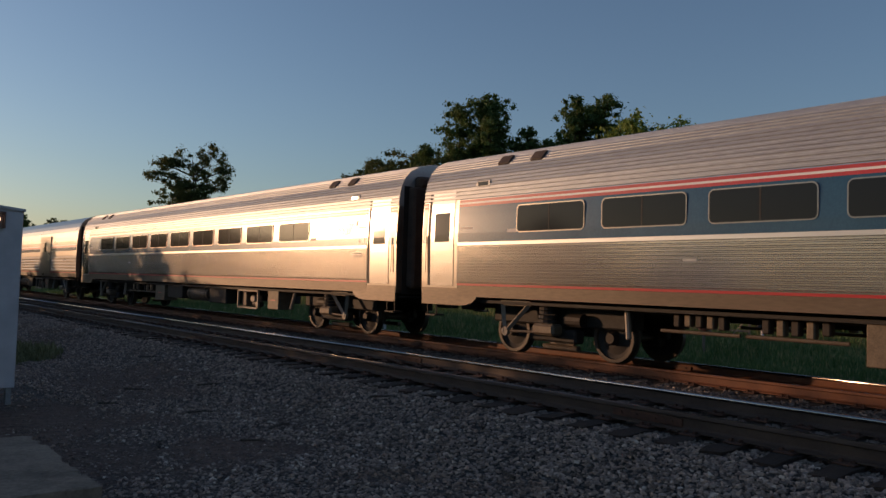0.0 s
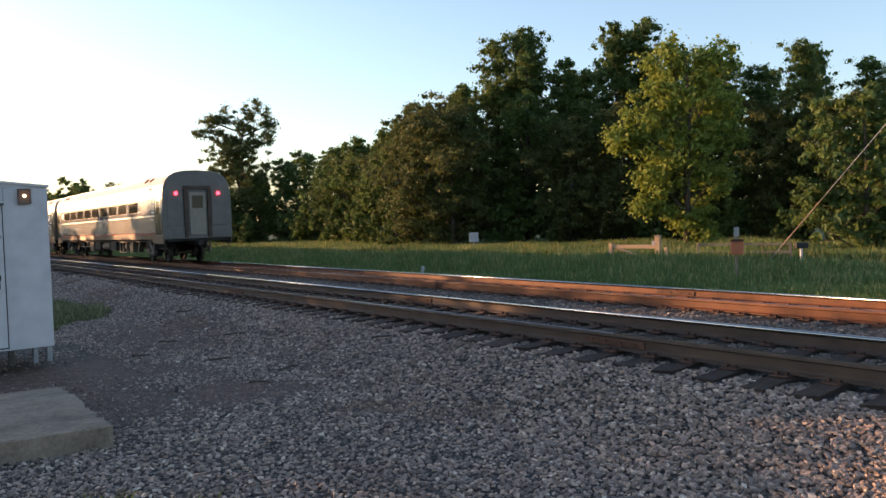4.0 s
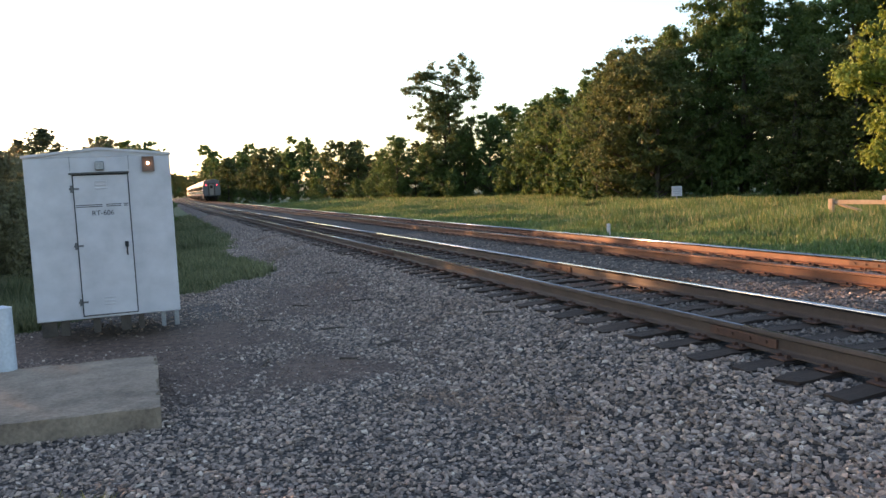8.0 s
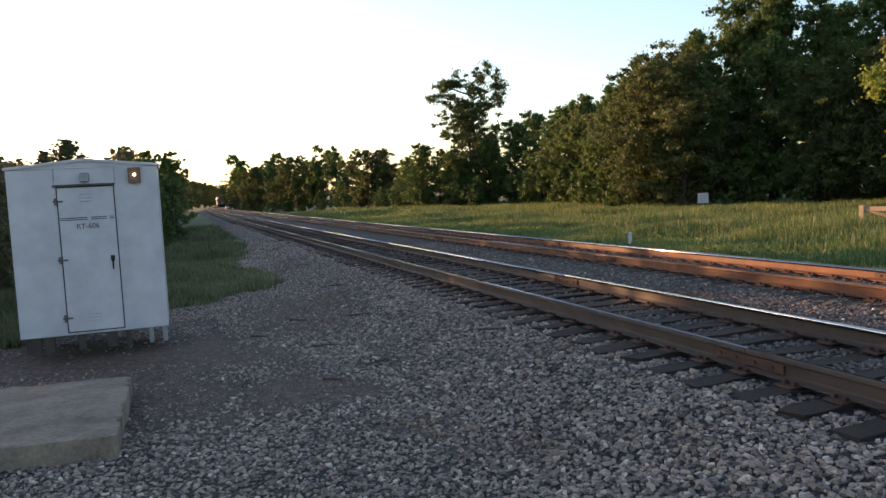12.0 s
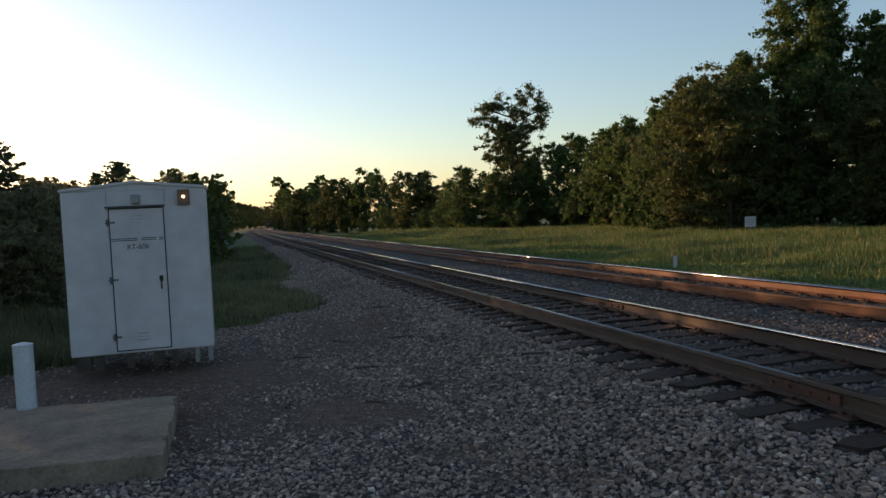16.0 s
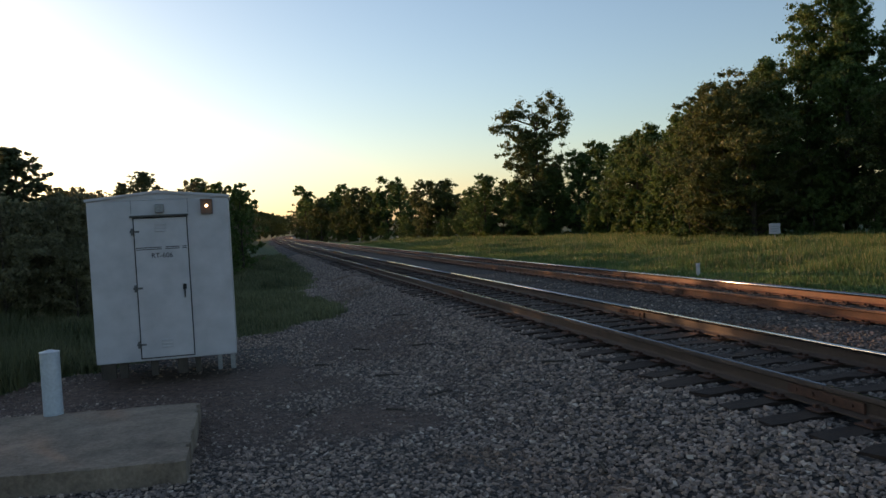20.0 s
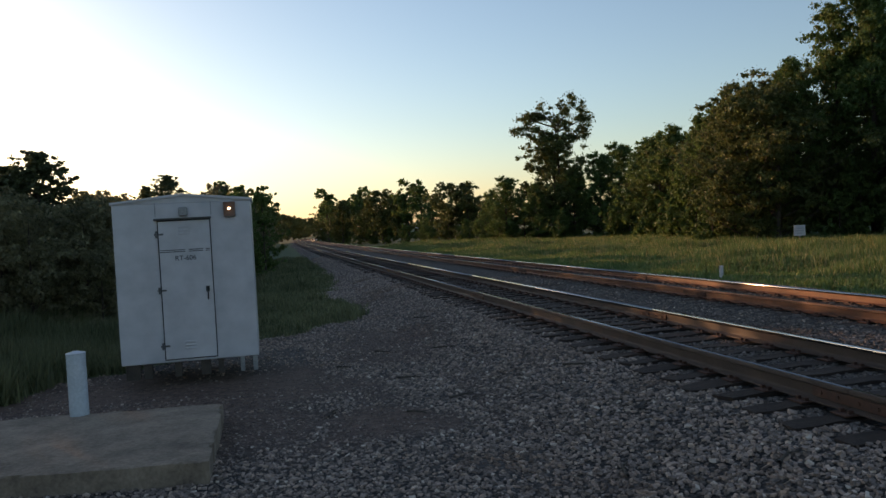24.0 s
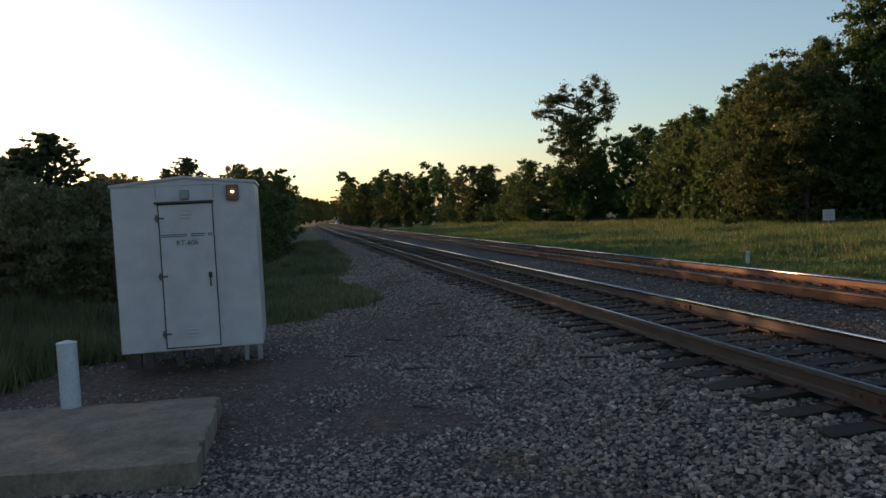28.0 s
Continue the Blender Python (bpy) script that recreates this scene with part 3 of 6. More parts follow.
# ---- slab and pipe ----
def build_slab():
    bm = bmesh.new()
    x0, x1, y0, y1, z0, z1 = -9.3, -6.065, 6.56, 8.90, -0.85, -0.515
    nx, ny = 80, 52
    rnd = random.Random(3)
    top = {}
    for i in range(nx + 1):
        for j in range(ny + 1):
            x, y = x0 + (x1 - x0) * i / nx, y0 + (y1 - y0) * j / ny
            edge = i in (0, nx) or j in (0, ny)
            chip = max(0.0, noise.noise((x * 5, y * 5, 7.0)) + 0.15 * noise.noise((x * 17, y * 17, 2.0)) - 0.02) * 0.11 if edge else 0.0
            q = noise.noise((x * 2.0, y * 2.0, 1.0)) * 0.008 + noise.noise((x * 9.0, y * 9.0, 4.0)) * 0.004
            sx = -chip if i == nx else (chip if i == 0 else 0)
            sy = chip if j == 0 else (-chip if j == ny else 0)
            top[i, j] = bm.verts.new((x + sx, y + sy + (x1 - x) * 0.11, z1 + q - chip * 0.6))
    for i in range(nx):
        for j in range(ny):
            bm.faces.new((top[i, j], top[i + 1, j], top[i + 1, j + 1], top[i, j + 1]))
    rim = [(i, 0) for i in range(nx)] + [(nx, j) for j in range(ny)] + [(i, ny) for i in range(nx, 0, -1)] + [(0, j) for j in range(ny, 0, -1)]
    low = [bm.verts.new((top[k].co.x + noise.noise((top[k].co.x * 4, top[k].co.y * 4, 2)) * 0.012, top[k].co.y, z0)) for k in rim]
    for k in range(len(rim)):
        k2 = (k + 1) % len(rim)
        bm.faces.new((top[rim[k]], low[k], low[k2], top[rim[k2]]))
    ob = link("concrete_slab", bm, M_CONCRETE, label="low weathered concrete slab with chipped edges in the gravel")
    return tagged(ob, category="concrete slab")


slab = build_slab()


def build_pipe():
    z = land(-7.67, 9.03)
    p = thing("vent_pipe", -7.67, 9.03, z - 0.1, "short white plastic pipe post standing in the gravel", "pipe")
    h = 0.19 - z + 0.1
    part("pipe", rodded((0, 0, 0), (0.0, 0, h), 0.104, n=28), M_PVC, p)
    part("cap", rod(rodded((0, 0, h), (0, 0, h + 0.012), 0.108, n=28), (0, 0, h + 0.012), (0, 0, h + 0.035), 0.104, 0.02, n=28), M_PVC, p)
    return p


build_pipe()


# ---- trees ----
def leaf_mesh(rnd, clumps, size):
    """Leaf sprays strewn in soft clumps (x, y, z, radius, flatness, count)."""
    cs = np.array([c[:3] for c in clumps])
    n = np.array([int(c[5]) for c in clumps])
    rs = np.repeat(np.array([c[3] for c in clumps]), n)
    fl = np.repeat(np.array([c[4] for c in clumps]), n)
    g = np.random.RandomState(rnd.randrange(10 ** 6))
    total = len(rs)
    d = g.normal(size=(total, 3))
    d /= np.linalg.norm(d, axis=1)[:, None] + 1e-9
    rad = rs * np.clip(np.abs(g.normal(0.35, 0.55, total)), 0.03, 1.7)
    p = np.repeat(cs, n, axis=0) + d * rad[:, None] * np.stack([np.ones(total), np.ones(total), fl], 1)
    out = d + np.array([0, 0, 0.5]) + g.normal(size=(total, 3)) * 0.45
    out /= np.linalg.norm(out, axis=1)[:, None]
    t = np.cross(out, g.normal(size=(total, 3)))
    t /= np.linalg.norm(t, axis=1)[:, None] + 1e-9
    t[:, 2] -= 0.25
    b = np.cross(t, out)
    s = (size * g.uniform(0.55, 1.35, total))[:, None]
    v = np.stack([p - t * s * 0.5, p + b * s * 0.3 + out * s * 0.08, p + t * s * 0.55 - out * s * 0.12, p - b * s * 0.3 + out * s * 0.05], 1).reshape(-1, 3)
    f = np.arange(total * 4).reshape(-1, 4)
    return v.tolist(), f.tolist()


def limb(bm, a, b, r0, r1, bend, n=7):
    """A tapered limb in three bent lengths."""
    a, b = Vector(a), Vector(b)
    pts = [a, a.lerp(b, 0.35) + Vector(bend) * 0.6, a.lerp(b, 0.7) + Vector(bend), b]
    rings = []
    way = (b - a).normalized()
    side = way.orthogonal().normalized()
    up = way.cross(side)
    for i, p in enumerate(pts):
        r = r0 + (r1 - r0) * i / 3
        rings.append([bm.verts.new(p + (side * math.cos(6.2832 * k / n) + up * math.sin(6.2832 * k / n)) * r) for k in range(n)])
    for i in range(3):
        for k in range(n):
            bm.faces.new((rings[i][k], rings[i][(k + 1) % n], rings[i + 1][(k + 1) % n], rings[i + 1][k]))


def envelope(shape, f):
    if shape == "round":
        return math.sin(math.pi * min(0.98, 0.10 + 0.84 * f)) ** 0.6
    if shape == "tall":
        return (0.6 + 0.4 * math.sin(math.pi * f)) * (1 - 0.62 * f ** 3)
    if shape == "cone":
        return (1.03 - f) ** 0.8
    return 0.35 + 0.65 * f ** 0.5


def tree_parts(seed, h, spread, low, shape="round", clumps=150, per=55, size=0.42, r=0.2, lobes=(), soft=1.0):
    rnd = random.Random(seed)
    bm = bmesh.new()
    lean = (rnd.uniform(-0.03, 0.03) * h, rnd.uniform(-0.03, 0.03) * h)
    limb(bm, (0, 0, -0.4), (lean[0], lean[1], h * 0.88), r, r * 0.15, (rnd.uniform(-0.02, 0.02) * h, rnd.uniform(-0.02, 0.02) * h, 0), 9)
    made = []
    if lobes:
        for lx, ly, lz, lr, lh, k in lobes:
            limb(bm, (lean[0] * 0.5, 0, max(0.5, lz - lh * 1.4)), (lx, ly, lz + lh * 0.3), r * 0.45, r * 0.08, (lx * 0.1, ly * 0.1, -lr * 0.1), 6)
            for _ in range(k):
                d = Vector((rnd.gauss(0, 1), rnd.gauss(0, 1), rnd.gauss(0, 1))).normalized() * rnd.uniform(0.4, 1.0)
                made.append((lx + d.x * lr, ly + d.y * lr, lz + d.z * lh, rnd.uniform(0.5, 1.0) * soft, 0.75, per))
    else:
        each = 9
        count = max(14, clumps * 3 // (2 * each))
        for i in range(count):
            f = ((i + rnd.random()) / count) ** 0.85
            a = rnd.uniform(0, 6.2832)
            lobe = 0.9 + 0.5 * noise.noise((math.cos(a) * 1.6 + seed, math.sin(a) * 1.6, f * 4.5))
            wide = spread * envelope(shape, f) * lobe * rnd.choice((0.72, 0.9, 1.0, 1.12))
            z0 = low + (h - low) * f * 1.0
            tip = (wide * math.cos(a) + lean[0] * f, wide * math.sin(a) + lean[1] * f, z0 + (rnd.uniform(0.15, 0.5) if shape == "cone" else rnd.uniform(-0.05, 0.14)) * wide)
            root = (lean[0] * f * 0.7, lean[1] * f * 0.7, max(low * 0.4, z0 - wide * 0.6))
            limb(bm, root, tip, r * 0.3 * (1.12 - f), r * 0.05, (0, 0, -wide * 0.06), 5)
            cr = (0.12 * spread + 0.03 * h) * soft * (0.55 + 0.4 * min(1.0, wide / spread))
            for k in range(each):
                q = 0.25 + 0.78 * (k + rnd.random()) / each
                j = 0.75 * cr
                made.append((root[0] + (tip[0] - root[0]) * q + rnd.gauss(0, j), root[1] + (tip[1] - root[1]) * q + rnd.gauss(0, j), root[2] + (tip[2] - root[2]) * q ** 0.7 + rnd.gauss(0, j * 0.7),
                             cr * rnd.uniform(0.5, 1.2) * (1.1 - 0.4 * q), 0.62, per * 2 // 3))
    V, F = leaf_mesh(rnd, made, size)
    return bm, V, F


def make_tree(name, label, x, y, seed, h, spread, low, leaf, group="", **k):
    h *= 1 - 0.075 * (group != "")
    t = thing(name, x, y, land(x, y) - 0.05, label, "tree", group)
    bm, V, F = tree_parts(seed, h, spread, low, **k)
    part("trunk", bm, M_BARK, t)
    mesh_object("crown", V, F, [M_LEAF[leaf]], t)
    return t


# the tree that stands out over the wood, with a forked open crown, and the dense one under it
make_tree("tall_tree", "tall slim tree with an open forked crown above the wood", 40.0, 115.8, 1, 23.2, 5.0, 13.0, 0, size=0.32, per=88, r=0.36, soft=1.0,
          lobes=[(2.2, -0.9, 21.0, 2.3, 2.1, 22), (4.1, -1.6, 19.2, 1.6, 1.5, 14), (3.6, -1.4, 17.0, 1.9, 1.2, 14), (0.2, -0.1, 18.4, 1.9, 1.9, 18), (-2.2, 0.9, 20.3, 1.6, 1.6, 16), (-4.4, 1.7, 19.6, 1.6, 1.3, 16), (-5.6, 2.2, 18.0, 1.2, 1.0, 10), (-3.4, 1.3, 17.4, 1.6, 1.5, 14), (-1.4, 0.5, 16.2, 1.5, 1.5, 14), (1.6, -0.6, 15.6, 1.7, 1.4, 14), (-0.6, 0.2, 14.0, 2.3, 1.6, 18), (-0.8, 0.2, 12.0, 3.0, 1.8, 22)])
make_tree("leafy_tree", "dense dark green tree at the edge of the wood", 38.6, 114.5, 2, 17.0, 6.2, 0.6, 0, size=0.34, clumps=280, per=110, r=0.3)


def build_wood():
    """The wood beyond the meadow: a few grown trees, copied along its edge and behind it."""
    rnd = random.Random(21)
    W = "trees of the wood"
    A = make_tree
    protos = {
        "oak": (A("oak_tree", "broad olive green oak at the edge of the wood", 35.6, 59.6, 41, 14.6, 5.0, 1.0, 0, W, shape="round", clumps=300, per=105, size=0.24, r=0.3), 14.9),
        "tall": (A("wood_tree", "tall dark green tree standing in the wood", 47.9, 59.5, 42, 23.3, 4.6, 2.0, 1, W, shape="tall", clumps=300, per=100, size=0.27, r=0.32), 23.3),
        "mid": (A("wood_tree", "mid-green leafy tree in the wood", 42.1, 83.5, 43, 14.4, 4.7, 0.7, 1, W, shape="tall", clumps=300, per=84, size=0.28, r=0.25), 14.4),
        "poplar": (A("wood_tree", "narrow upright tree with sparse leaves", 49.4, 55.3, 44, 20.4, 2.8, 3.0, 1, W, shape="tall", clumps=130, per=60, size=0.34, r=0.22), 20.4),
        "airy": (A("airy_tree", "thin-crowned tree beside the line", 10.7, 213.9, 45, 16.2, 4.2, 6.0, 1, W, shape="vase", clumps=70, per=50, size=0.6, r=0.24), 16.2),
        "round": (A("wood_tree", "round-headed dark green tree beside the line", 28.8, 147.6, 46, 12.6, 4.6, 1.6, 0, W, shape="round", clumps=210, per=80, size=0.36, r=0.24), 12.6),
        "low": (A("shrub", "leafy shrub at the foot of the wood", 36.0, 66.0, 47, 6.0, 3.0, 0.1, 1, W, shape="round", clumps=110, per=50, size=0.36, r=0.1), 6.0)}
    # x, y, height, kind
    rows = [(13.5, 203.6, 12.7, "round"), (17.2, 198.2, 15.6, "airy"), (19.2, 192.0, 12.4, "round"), (21.0, 182.6, 13.7, "round"), (25.3, 171.8, 15.3, "airy"), (24.4, 176.0, 12.0, "round"), (27.6, 166.3, 13.4, "mid"), (32.2, 144.7, 12.4, "round"),
            (31.9, 126.1, 9.6, "mid"), (32.1, 119.8, 11.5, "mid"), (34.8, 185.2, 11.0, "round"), (43.0, 172.9, 9.6, "round"), (23.8, 227.6, 13.9, "round"), (29.0, 216.8, 13.8, "round"), (11.6, 236, 13.5, "round"), (36, 160, 9.6, "round"), (40, 150, 9.0, "round"), (46, 142, 11.0, "mid"),
            (35.0, 113.0, 9.5, "mid"), (40.6, 112.0, 11.5, "mid"), (42.4, 118, 12.5, "mid"), (37.0, 121, 10.5, "round"), (44.1, 109.6, 14.1, "mid"), (47.9, 111.1, 15.7, "mid"), (44.9, 98.0, 13.9, "mid"), (43.2, 89.8, 14.2, "mid"), (45.6, 93, 13.0, "oak"), (50, 100, 14.5, "mid"), (41.8, 76.7, 14.7, "mid"), (44.6, 80, 14.2, "poplar"), (47, 86, 14.5, "mid"), (39.4, 70.0, 14.6, "mid"),
            (36.9, 58.0, 15.0, "oak"), (38.6, 65.0, 16.4, "oak"), (39.5, 58.7, 17.2, "tall"), (41.6, 63, 17.6, "oak"), (44.1, 60.1, 22.6, "tall"), (46.0, 57.2, 23.4, "tall"), (49.7, 52.0, 18.4, "tall"), (52, 57, 19.5, "tall"), (54.4, 52.8, 24.4, "poplar"), (56.0, 53.5, 23.4, "tall"), (58.0, 51.6, 24.6, "tall"), (56.6, 46.9, 20.6, "tall"), (55.0, 33.5, 18.0, "tall"), (51.0, 37.5, 16.5, "tall"), (53.5, 41.0, 18.5, "tall"), (49.0, 60.0, 19.0, "tall"), (43.0, 55.5, 6.5, "low"), (46.5, 52.0, 7.0, "low"), (49.5, 48.5, 7.0, "low"), (51.5, 44.0, 7.0, "low"), (53.0, 38.5, 7.0, "low"), (54.5, 33.5, 7.0, "low"), (41.5, 60.0, 6.5, "low"), (40.5, 66.0, 6.5, "low"), (42.0, 74.0, 6.5, "low"), (44.0, 86.0, 6.5, "low"), (44.0, 104.0, 6.5, "low"), (38.0, 112.0, 6.0, "low"), (33.0, 124.0, 6.0, "low"), (34.5, 118.0, 6.5, "low"),
            (56.7, 43.3, 18.0, "tall"), (57.1, 39.0, 17.0, "tall"), (61.1, 36.1, 18.8, "tall"), (60.5, 30.7, 16.5, "tall"), (59.7, 24.8, 15.9, "tall"), (59.8, 18.3, 15.4, "tall"), (59.3, 12.0, 15.0, "tall"), (62, 4, 15, "tall"), (63, -6, 15, "tall"),
            (45.2, 50.2, 13.0, "oak"), (47.4, 46.0, 14.0, "oak"), (50.5, 41.0, 13.5, "oak"), (52.6, 35.0, 13.0, "oak"), (53.5, 29.0, 12.5, "oak"), (52, 47, 16, "tall"), (54, 22, 11.5, "oak"), (64, 42, 18, "tall"), (66, 30, 17, "tall"), (55, 60, 20, "tall"), (50, 66, 18, "tall"), (48, 72, 15.5, "tall"), (52, 80, 15.5, "tall"), (56, 92, 16, "tall"), (57, 106, 16, "tall"),
            (38.0, 62.6, 5.6, "low"), (40.4, 54.8, 4.6, "low"), (43.4, 51.6, 4.2, "low"), (46.5, 42.0, 3.6, "low"), (49.5, 36.0, 3.8, "low"), (33.2, 62.0, 4.2, "low"), (37.6, 72.0, 6.4, "low"), (40.0, 80.0, 6.8, "low"), (41.0, 88.0, 6.4, "low"), (42.4, 97.0, 6.6, "low"), (36.4, 108, 5.2, "low"), (31.0, 131, 4.4, "low"), (30, 141, 4.0, "low"), (51.5, 27, 4.0, "low"), (52, 20, 3.6, "low"), (50.0, 31.5, 2.6, "low"), (29, 150, 4.5, "low"), (27, 160, 4.2, "low"), (24.5, 170, 4.6, "low"), (22, 180, 4.4, "low"), (19.5, 188, 4.8, "low"), (17, 197, 4.4, "low"), (14.5, 206, 4.8, "low"), (26, 155, 4.0, "low"), (30.5, 138, 4.6, "low"), (12, 222, 5.0, "low"), (21, 194, 5.0, "low"), (28.5, 165, 5.0, "low"), (50, 49, 6.0, "low"), (53, 43, 6.0, "low"), (55, 37, 6.0, "low"), (56, 31, 6.0, "low"), (48, 54, 6.0, "low"), (56, 25, 6.0, "low"), (57, 18, 6.0, "low"), (46, 62, 6.0, "low"), (44, 68, 6.5, "low"), (46, 76, 6.5, "low"), (46, 104, 6.5, "low"), (48, 92, 6.5, "low"), (52.5, 46, 6.5, "low"), (54.5, 40, 6.0, "low"),
            (20, 260, 15, "round"), (27, 275, 16, "round"), (14.5, 268, 14, "round"), (18, 300, 15, "round"), (26, 320, 17, "round"), (20, 345, 15, "round"), (30, 370, 18, "round"), (23, 395, 15, "round"), (34, 430, 20, "round"), (28, 455, 16, "round"), (58, 545, 22, "round"),
            (-9.5, 66, 6.4, "round"), (-8.2, 78, 6.8, "round"), (-10.5, 90, 7.8, "round"), (-8.6, 104, 8.0, "round"), (-9.8, 122, 9.0, "round"), (-7.6, 140, 9.2, "round"), (-8.8, 160, 10.0, "round"), (-6.4, 185, 10.5, "round"), (-6.4, 215, 11.0, "round"), (-4.6, 250, 11.0, "round"), (-2.6, 290, 12.0, "round"), (0, 340, 13.0, "round"), (4, 400, 14.0, "round"), (9, 470, 15.0, "round"), (16, 560, 16.0, "round"), (28, 640, 17, "round"), (44, 740, 20, "round"), (42, 668, 18, "round"),
            (-12, 352, 12, "round"), (-6, 372, 12, "round"), (-1, 386, 12, "round"), (3, 432, 13, "round"), (8, 444, 13, "round"), (12, 472, 14, "round"), (17, 505, 14, "round"), (-16, 400, 13, "round"), (-60, 600, 14, "round"), (-46, 640, 15, "round"), (-34, 615, 14, "round"), (-24, 650, 15, "round"), (-14, 620, 14, "round"), (-6, 655, 15, "round"), (3, 630, 15, "round"), (12, 665, 16, "round"), (22, 640, 16, "round"), (-70, 560, 13, "round"), (-52, 520, 12, "round"), (-38, 500, 12, "round"), (-26, 540, 13, "round"), (-18, 480, 12, "round"), (92, 600, 22, "round")]
    for x, y, h, k in rows:
        p, hp = protos[k]
        s = h / hp
        w = s * rnd.uniform(0.94, 1.12) if k != "round" else s * rnd.uniform(1.0, 1.25)
        copy_thing(p, pose(x, y, land(x, y) - 0.1, 0, 0, rnd.uniform(0, 360)) @ Matrix.Diagonal((w, w, s, 1)))


build_wood()

# bright young tree at the meadow's edge, its boughs reaching to the grass
make_tree("maple_tree", "bright yellow-green maple catching the low sun", 39.6, 33.6, 7, 15.6, 4.3, 0.2, 2, size=0.3, per=78, r=0.24,
          lobes=[(-0.8, 0.6, 13.6, 2.1, 1.7, 26), (1.6, -1.2, 13.2, 2.3, 1.9, 28), (-1.2, 0.9, 11.2, 2.4, 2.0, 34), (1.2, -1.0, 10.8, 2.6, 2.2, 36), (-2.6, 2.0, 8.8, 1.9, 1.7, 30), (-3.4, 2.7, 8.2, 1.2, 0.9, 12), (1.9, -1.3, 8.2, 2.0, 2.0, 28), (0, 0, 7.4, 2.8, 2.2, 44), (-1.6, 1.1, 5.2, 1.7, 1.6, 26), (1.5, -1.0, 5.0, 1.7, 1.7, 22), (-2.2, 1.8, 3.5, 1.3, 0.9, 18), (0.2, -0.2, 2.6, 1.6, 1.5, 26), (1.0, -0.9, 0.9, 1.3, 0.8, 18)])
make_tree("wood_tree", "leafy green tree beside the road", 37.5, 20.0, 17, 9.5, 4.0, 0.3, 1, size=0.36, clumps=190, per=55, r=0.2)


def build_bushes():
    rnd = random.Random(8)
    bm, V, F = tree_parts(90, 3.4, 1.8, 0.05, shape="round", clumps=240, per=62, size=0.095, r=0.05, soft=0.8)
    b = thing("bush", -9.6, 21.0, land(-9.6, 21.0) - 0.05, "dense dark green bush beside the yard", "bush", "bushes beside the line")
    part("stem", bm, M_BARK, b)
    mesh_object("leaves", V, F, [M_LEAF[4]], b)
    bm, V, F = tree_parts(91, 4.7, 2.3, 0.3, shape="cone", clumps=560, per=40, size=0.085, r=0.07, soft=0.5)
    c = thing("cedar_tree", -8.9, 30, land(-8.9, 30) - 0.05, "pointed dark red cedar behind the hut", "tree", "cedars beside the line")
    part("trunk", bm, M_BARK, c)
    c.matrix_world = pose(-12.3, 60, land(-12.3, 60) - 0.05) @ Matrix.Diagonal((2.0, 2.0, 1.42, 1))
    mesh_object("crown", V, F, [M_LEAF[3]], c)
    bm, V, F = tree_parts(92, 5.2, 1.5, 0.4, shape="tall", clumps=170, per=32, size=0.16, r=0.07, soft=0.75)
    d = thing("young_tree", -7.0, 45, land(-7.0, 45) - 0.05, "young leafy tree at the edge of the line", "tree", "young trees beside the line")
    part("trunk", bm, M_BARK, d)
    mesh_object("crown", V, F, [M_LEAF[1]], d)
    # some stand unseen behind the hut or far left, added to shade rails and slab
    spots = [(-10.8, 18.8, 0.85), (-9.9, 20.2, 0.9), (-11.8, 20.2, 0.98), (-11.0, 22.2, 0.98), (-12.4, 21.0, 1.02), (-10.1, 22.4, 1.0), (-12.6, 24.6, 1.12), (-10.4, 24.6, 1.06), (-13.2, 22.4, 1.1), (-14.8, 25.0, 1.05), (-9.6, 26.4, 0.92), (-10.9, 26.8, 1.0), (-15.0, 28.0, 1.12), (-17.5, 26.5, 1.0), (-18.5, 30.5, 1.15),
             (-9.3, 18.8, 0.6), (-8.8, 23.0, 0.55), (-12.6, 14.6, 0.58), (-13.6, 16.2, 0.64), (-12.4, 16.8, 0.58), (-14.6, 13.4, 0.7), (-10.0, 28.4, 0.84), (-11.2, 30.4, 0.78), (-9.9, 31.4, 0.86),
             (-9.8, 33.0, 1.05), (-10.9, 34.0, 1.06), (-9.6, 35.4, 1.05), (-10.6, 37.4, 1.16), (-9.7, 38.8, 1.18), (-10.8, 40.2, 1.05), (-9.6, 41.6, 1.05), (-10.6, 43.4, 1.2), (-9.4, 45.0, 1.4)]
    spots += [(-8.9 + 0.9 * math.sin(k * 2.1), 46.5 + 1.75 * k, 1.36 + 0.16 * math.sin(k * 1.3)) for k in range(55) if k % 11 != 6]
    spots += [(-12.2 - 0.5 * math.sin(k * 1.9), 33.0 + 1.6 * k, 1.12) for k in range(9)] + [(-11.9, 15.2, 0.55), (-12.1, 17.8, 0.58)]
    spots += [(-7.4 + 0.02 * k + 0.9 * math.sin(k * 2.3), 143.0 + 4.6 * k, 1.8 + 0.25 * math.sin(k * 1.7)) for k in range(30)]
    for x, y, s in spots:
        copy_thing(b, pose(x, y, land(x, y) - 0.05, 0, 0, rnd.uniform(0, 360)) @ Matrix.Diagonal((s * 1.05, s * 1.05, s * rnd.uniform(0.92, 1.08), 1)))
    for x, y, s, w in ((-21.0, 75.0, 0.9, 0.9), (-11.5, 22.8, 0.68, 0.7), (-12.3, 23.2, 0.62, 0.62), (-13.9, 24.0, 0.6, 0.6), (-14.4, 62.5, 0.9, 0.7)):
        copy_thing(c, pose(x, y, land(x, y) - 0.05, 0, 0, rnd.uniform(0, 360)) @ Matrix.Diagonal((w, w, s, 1)))
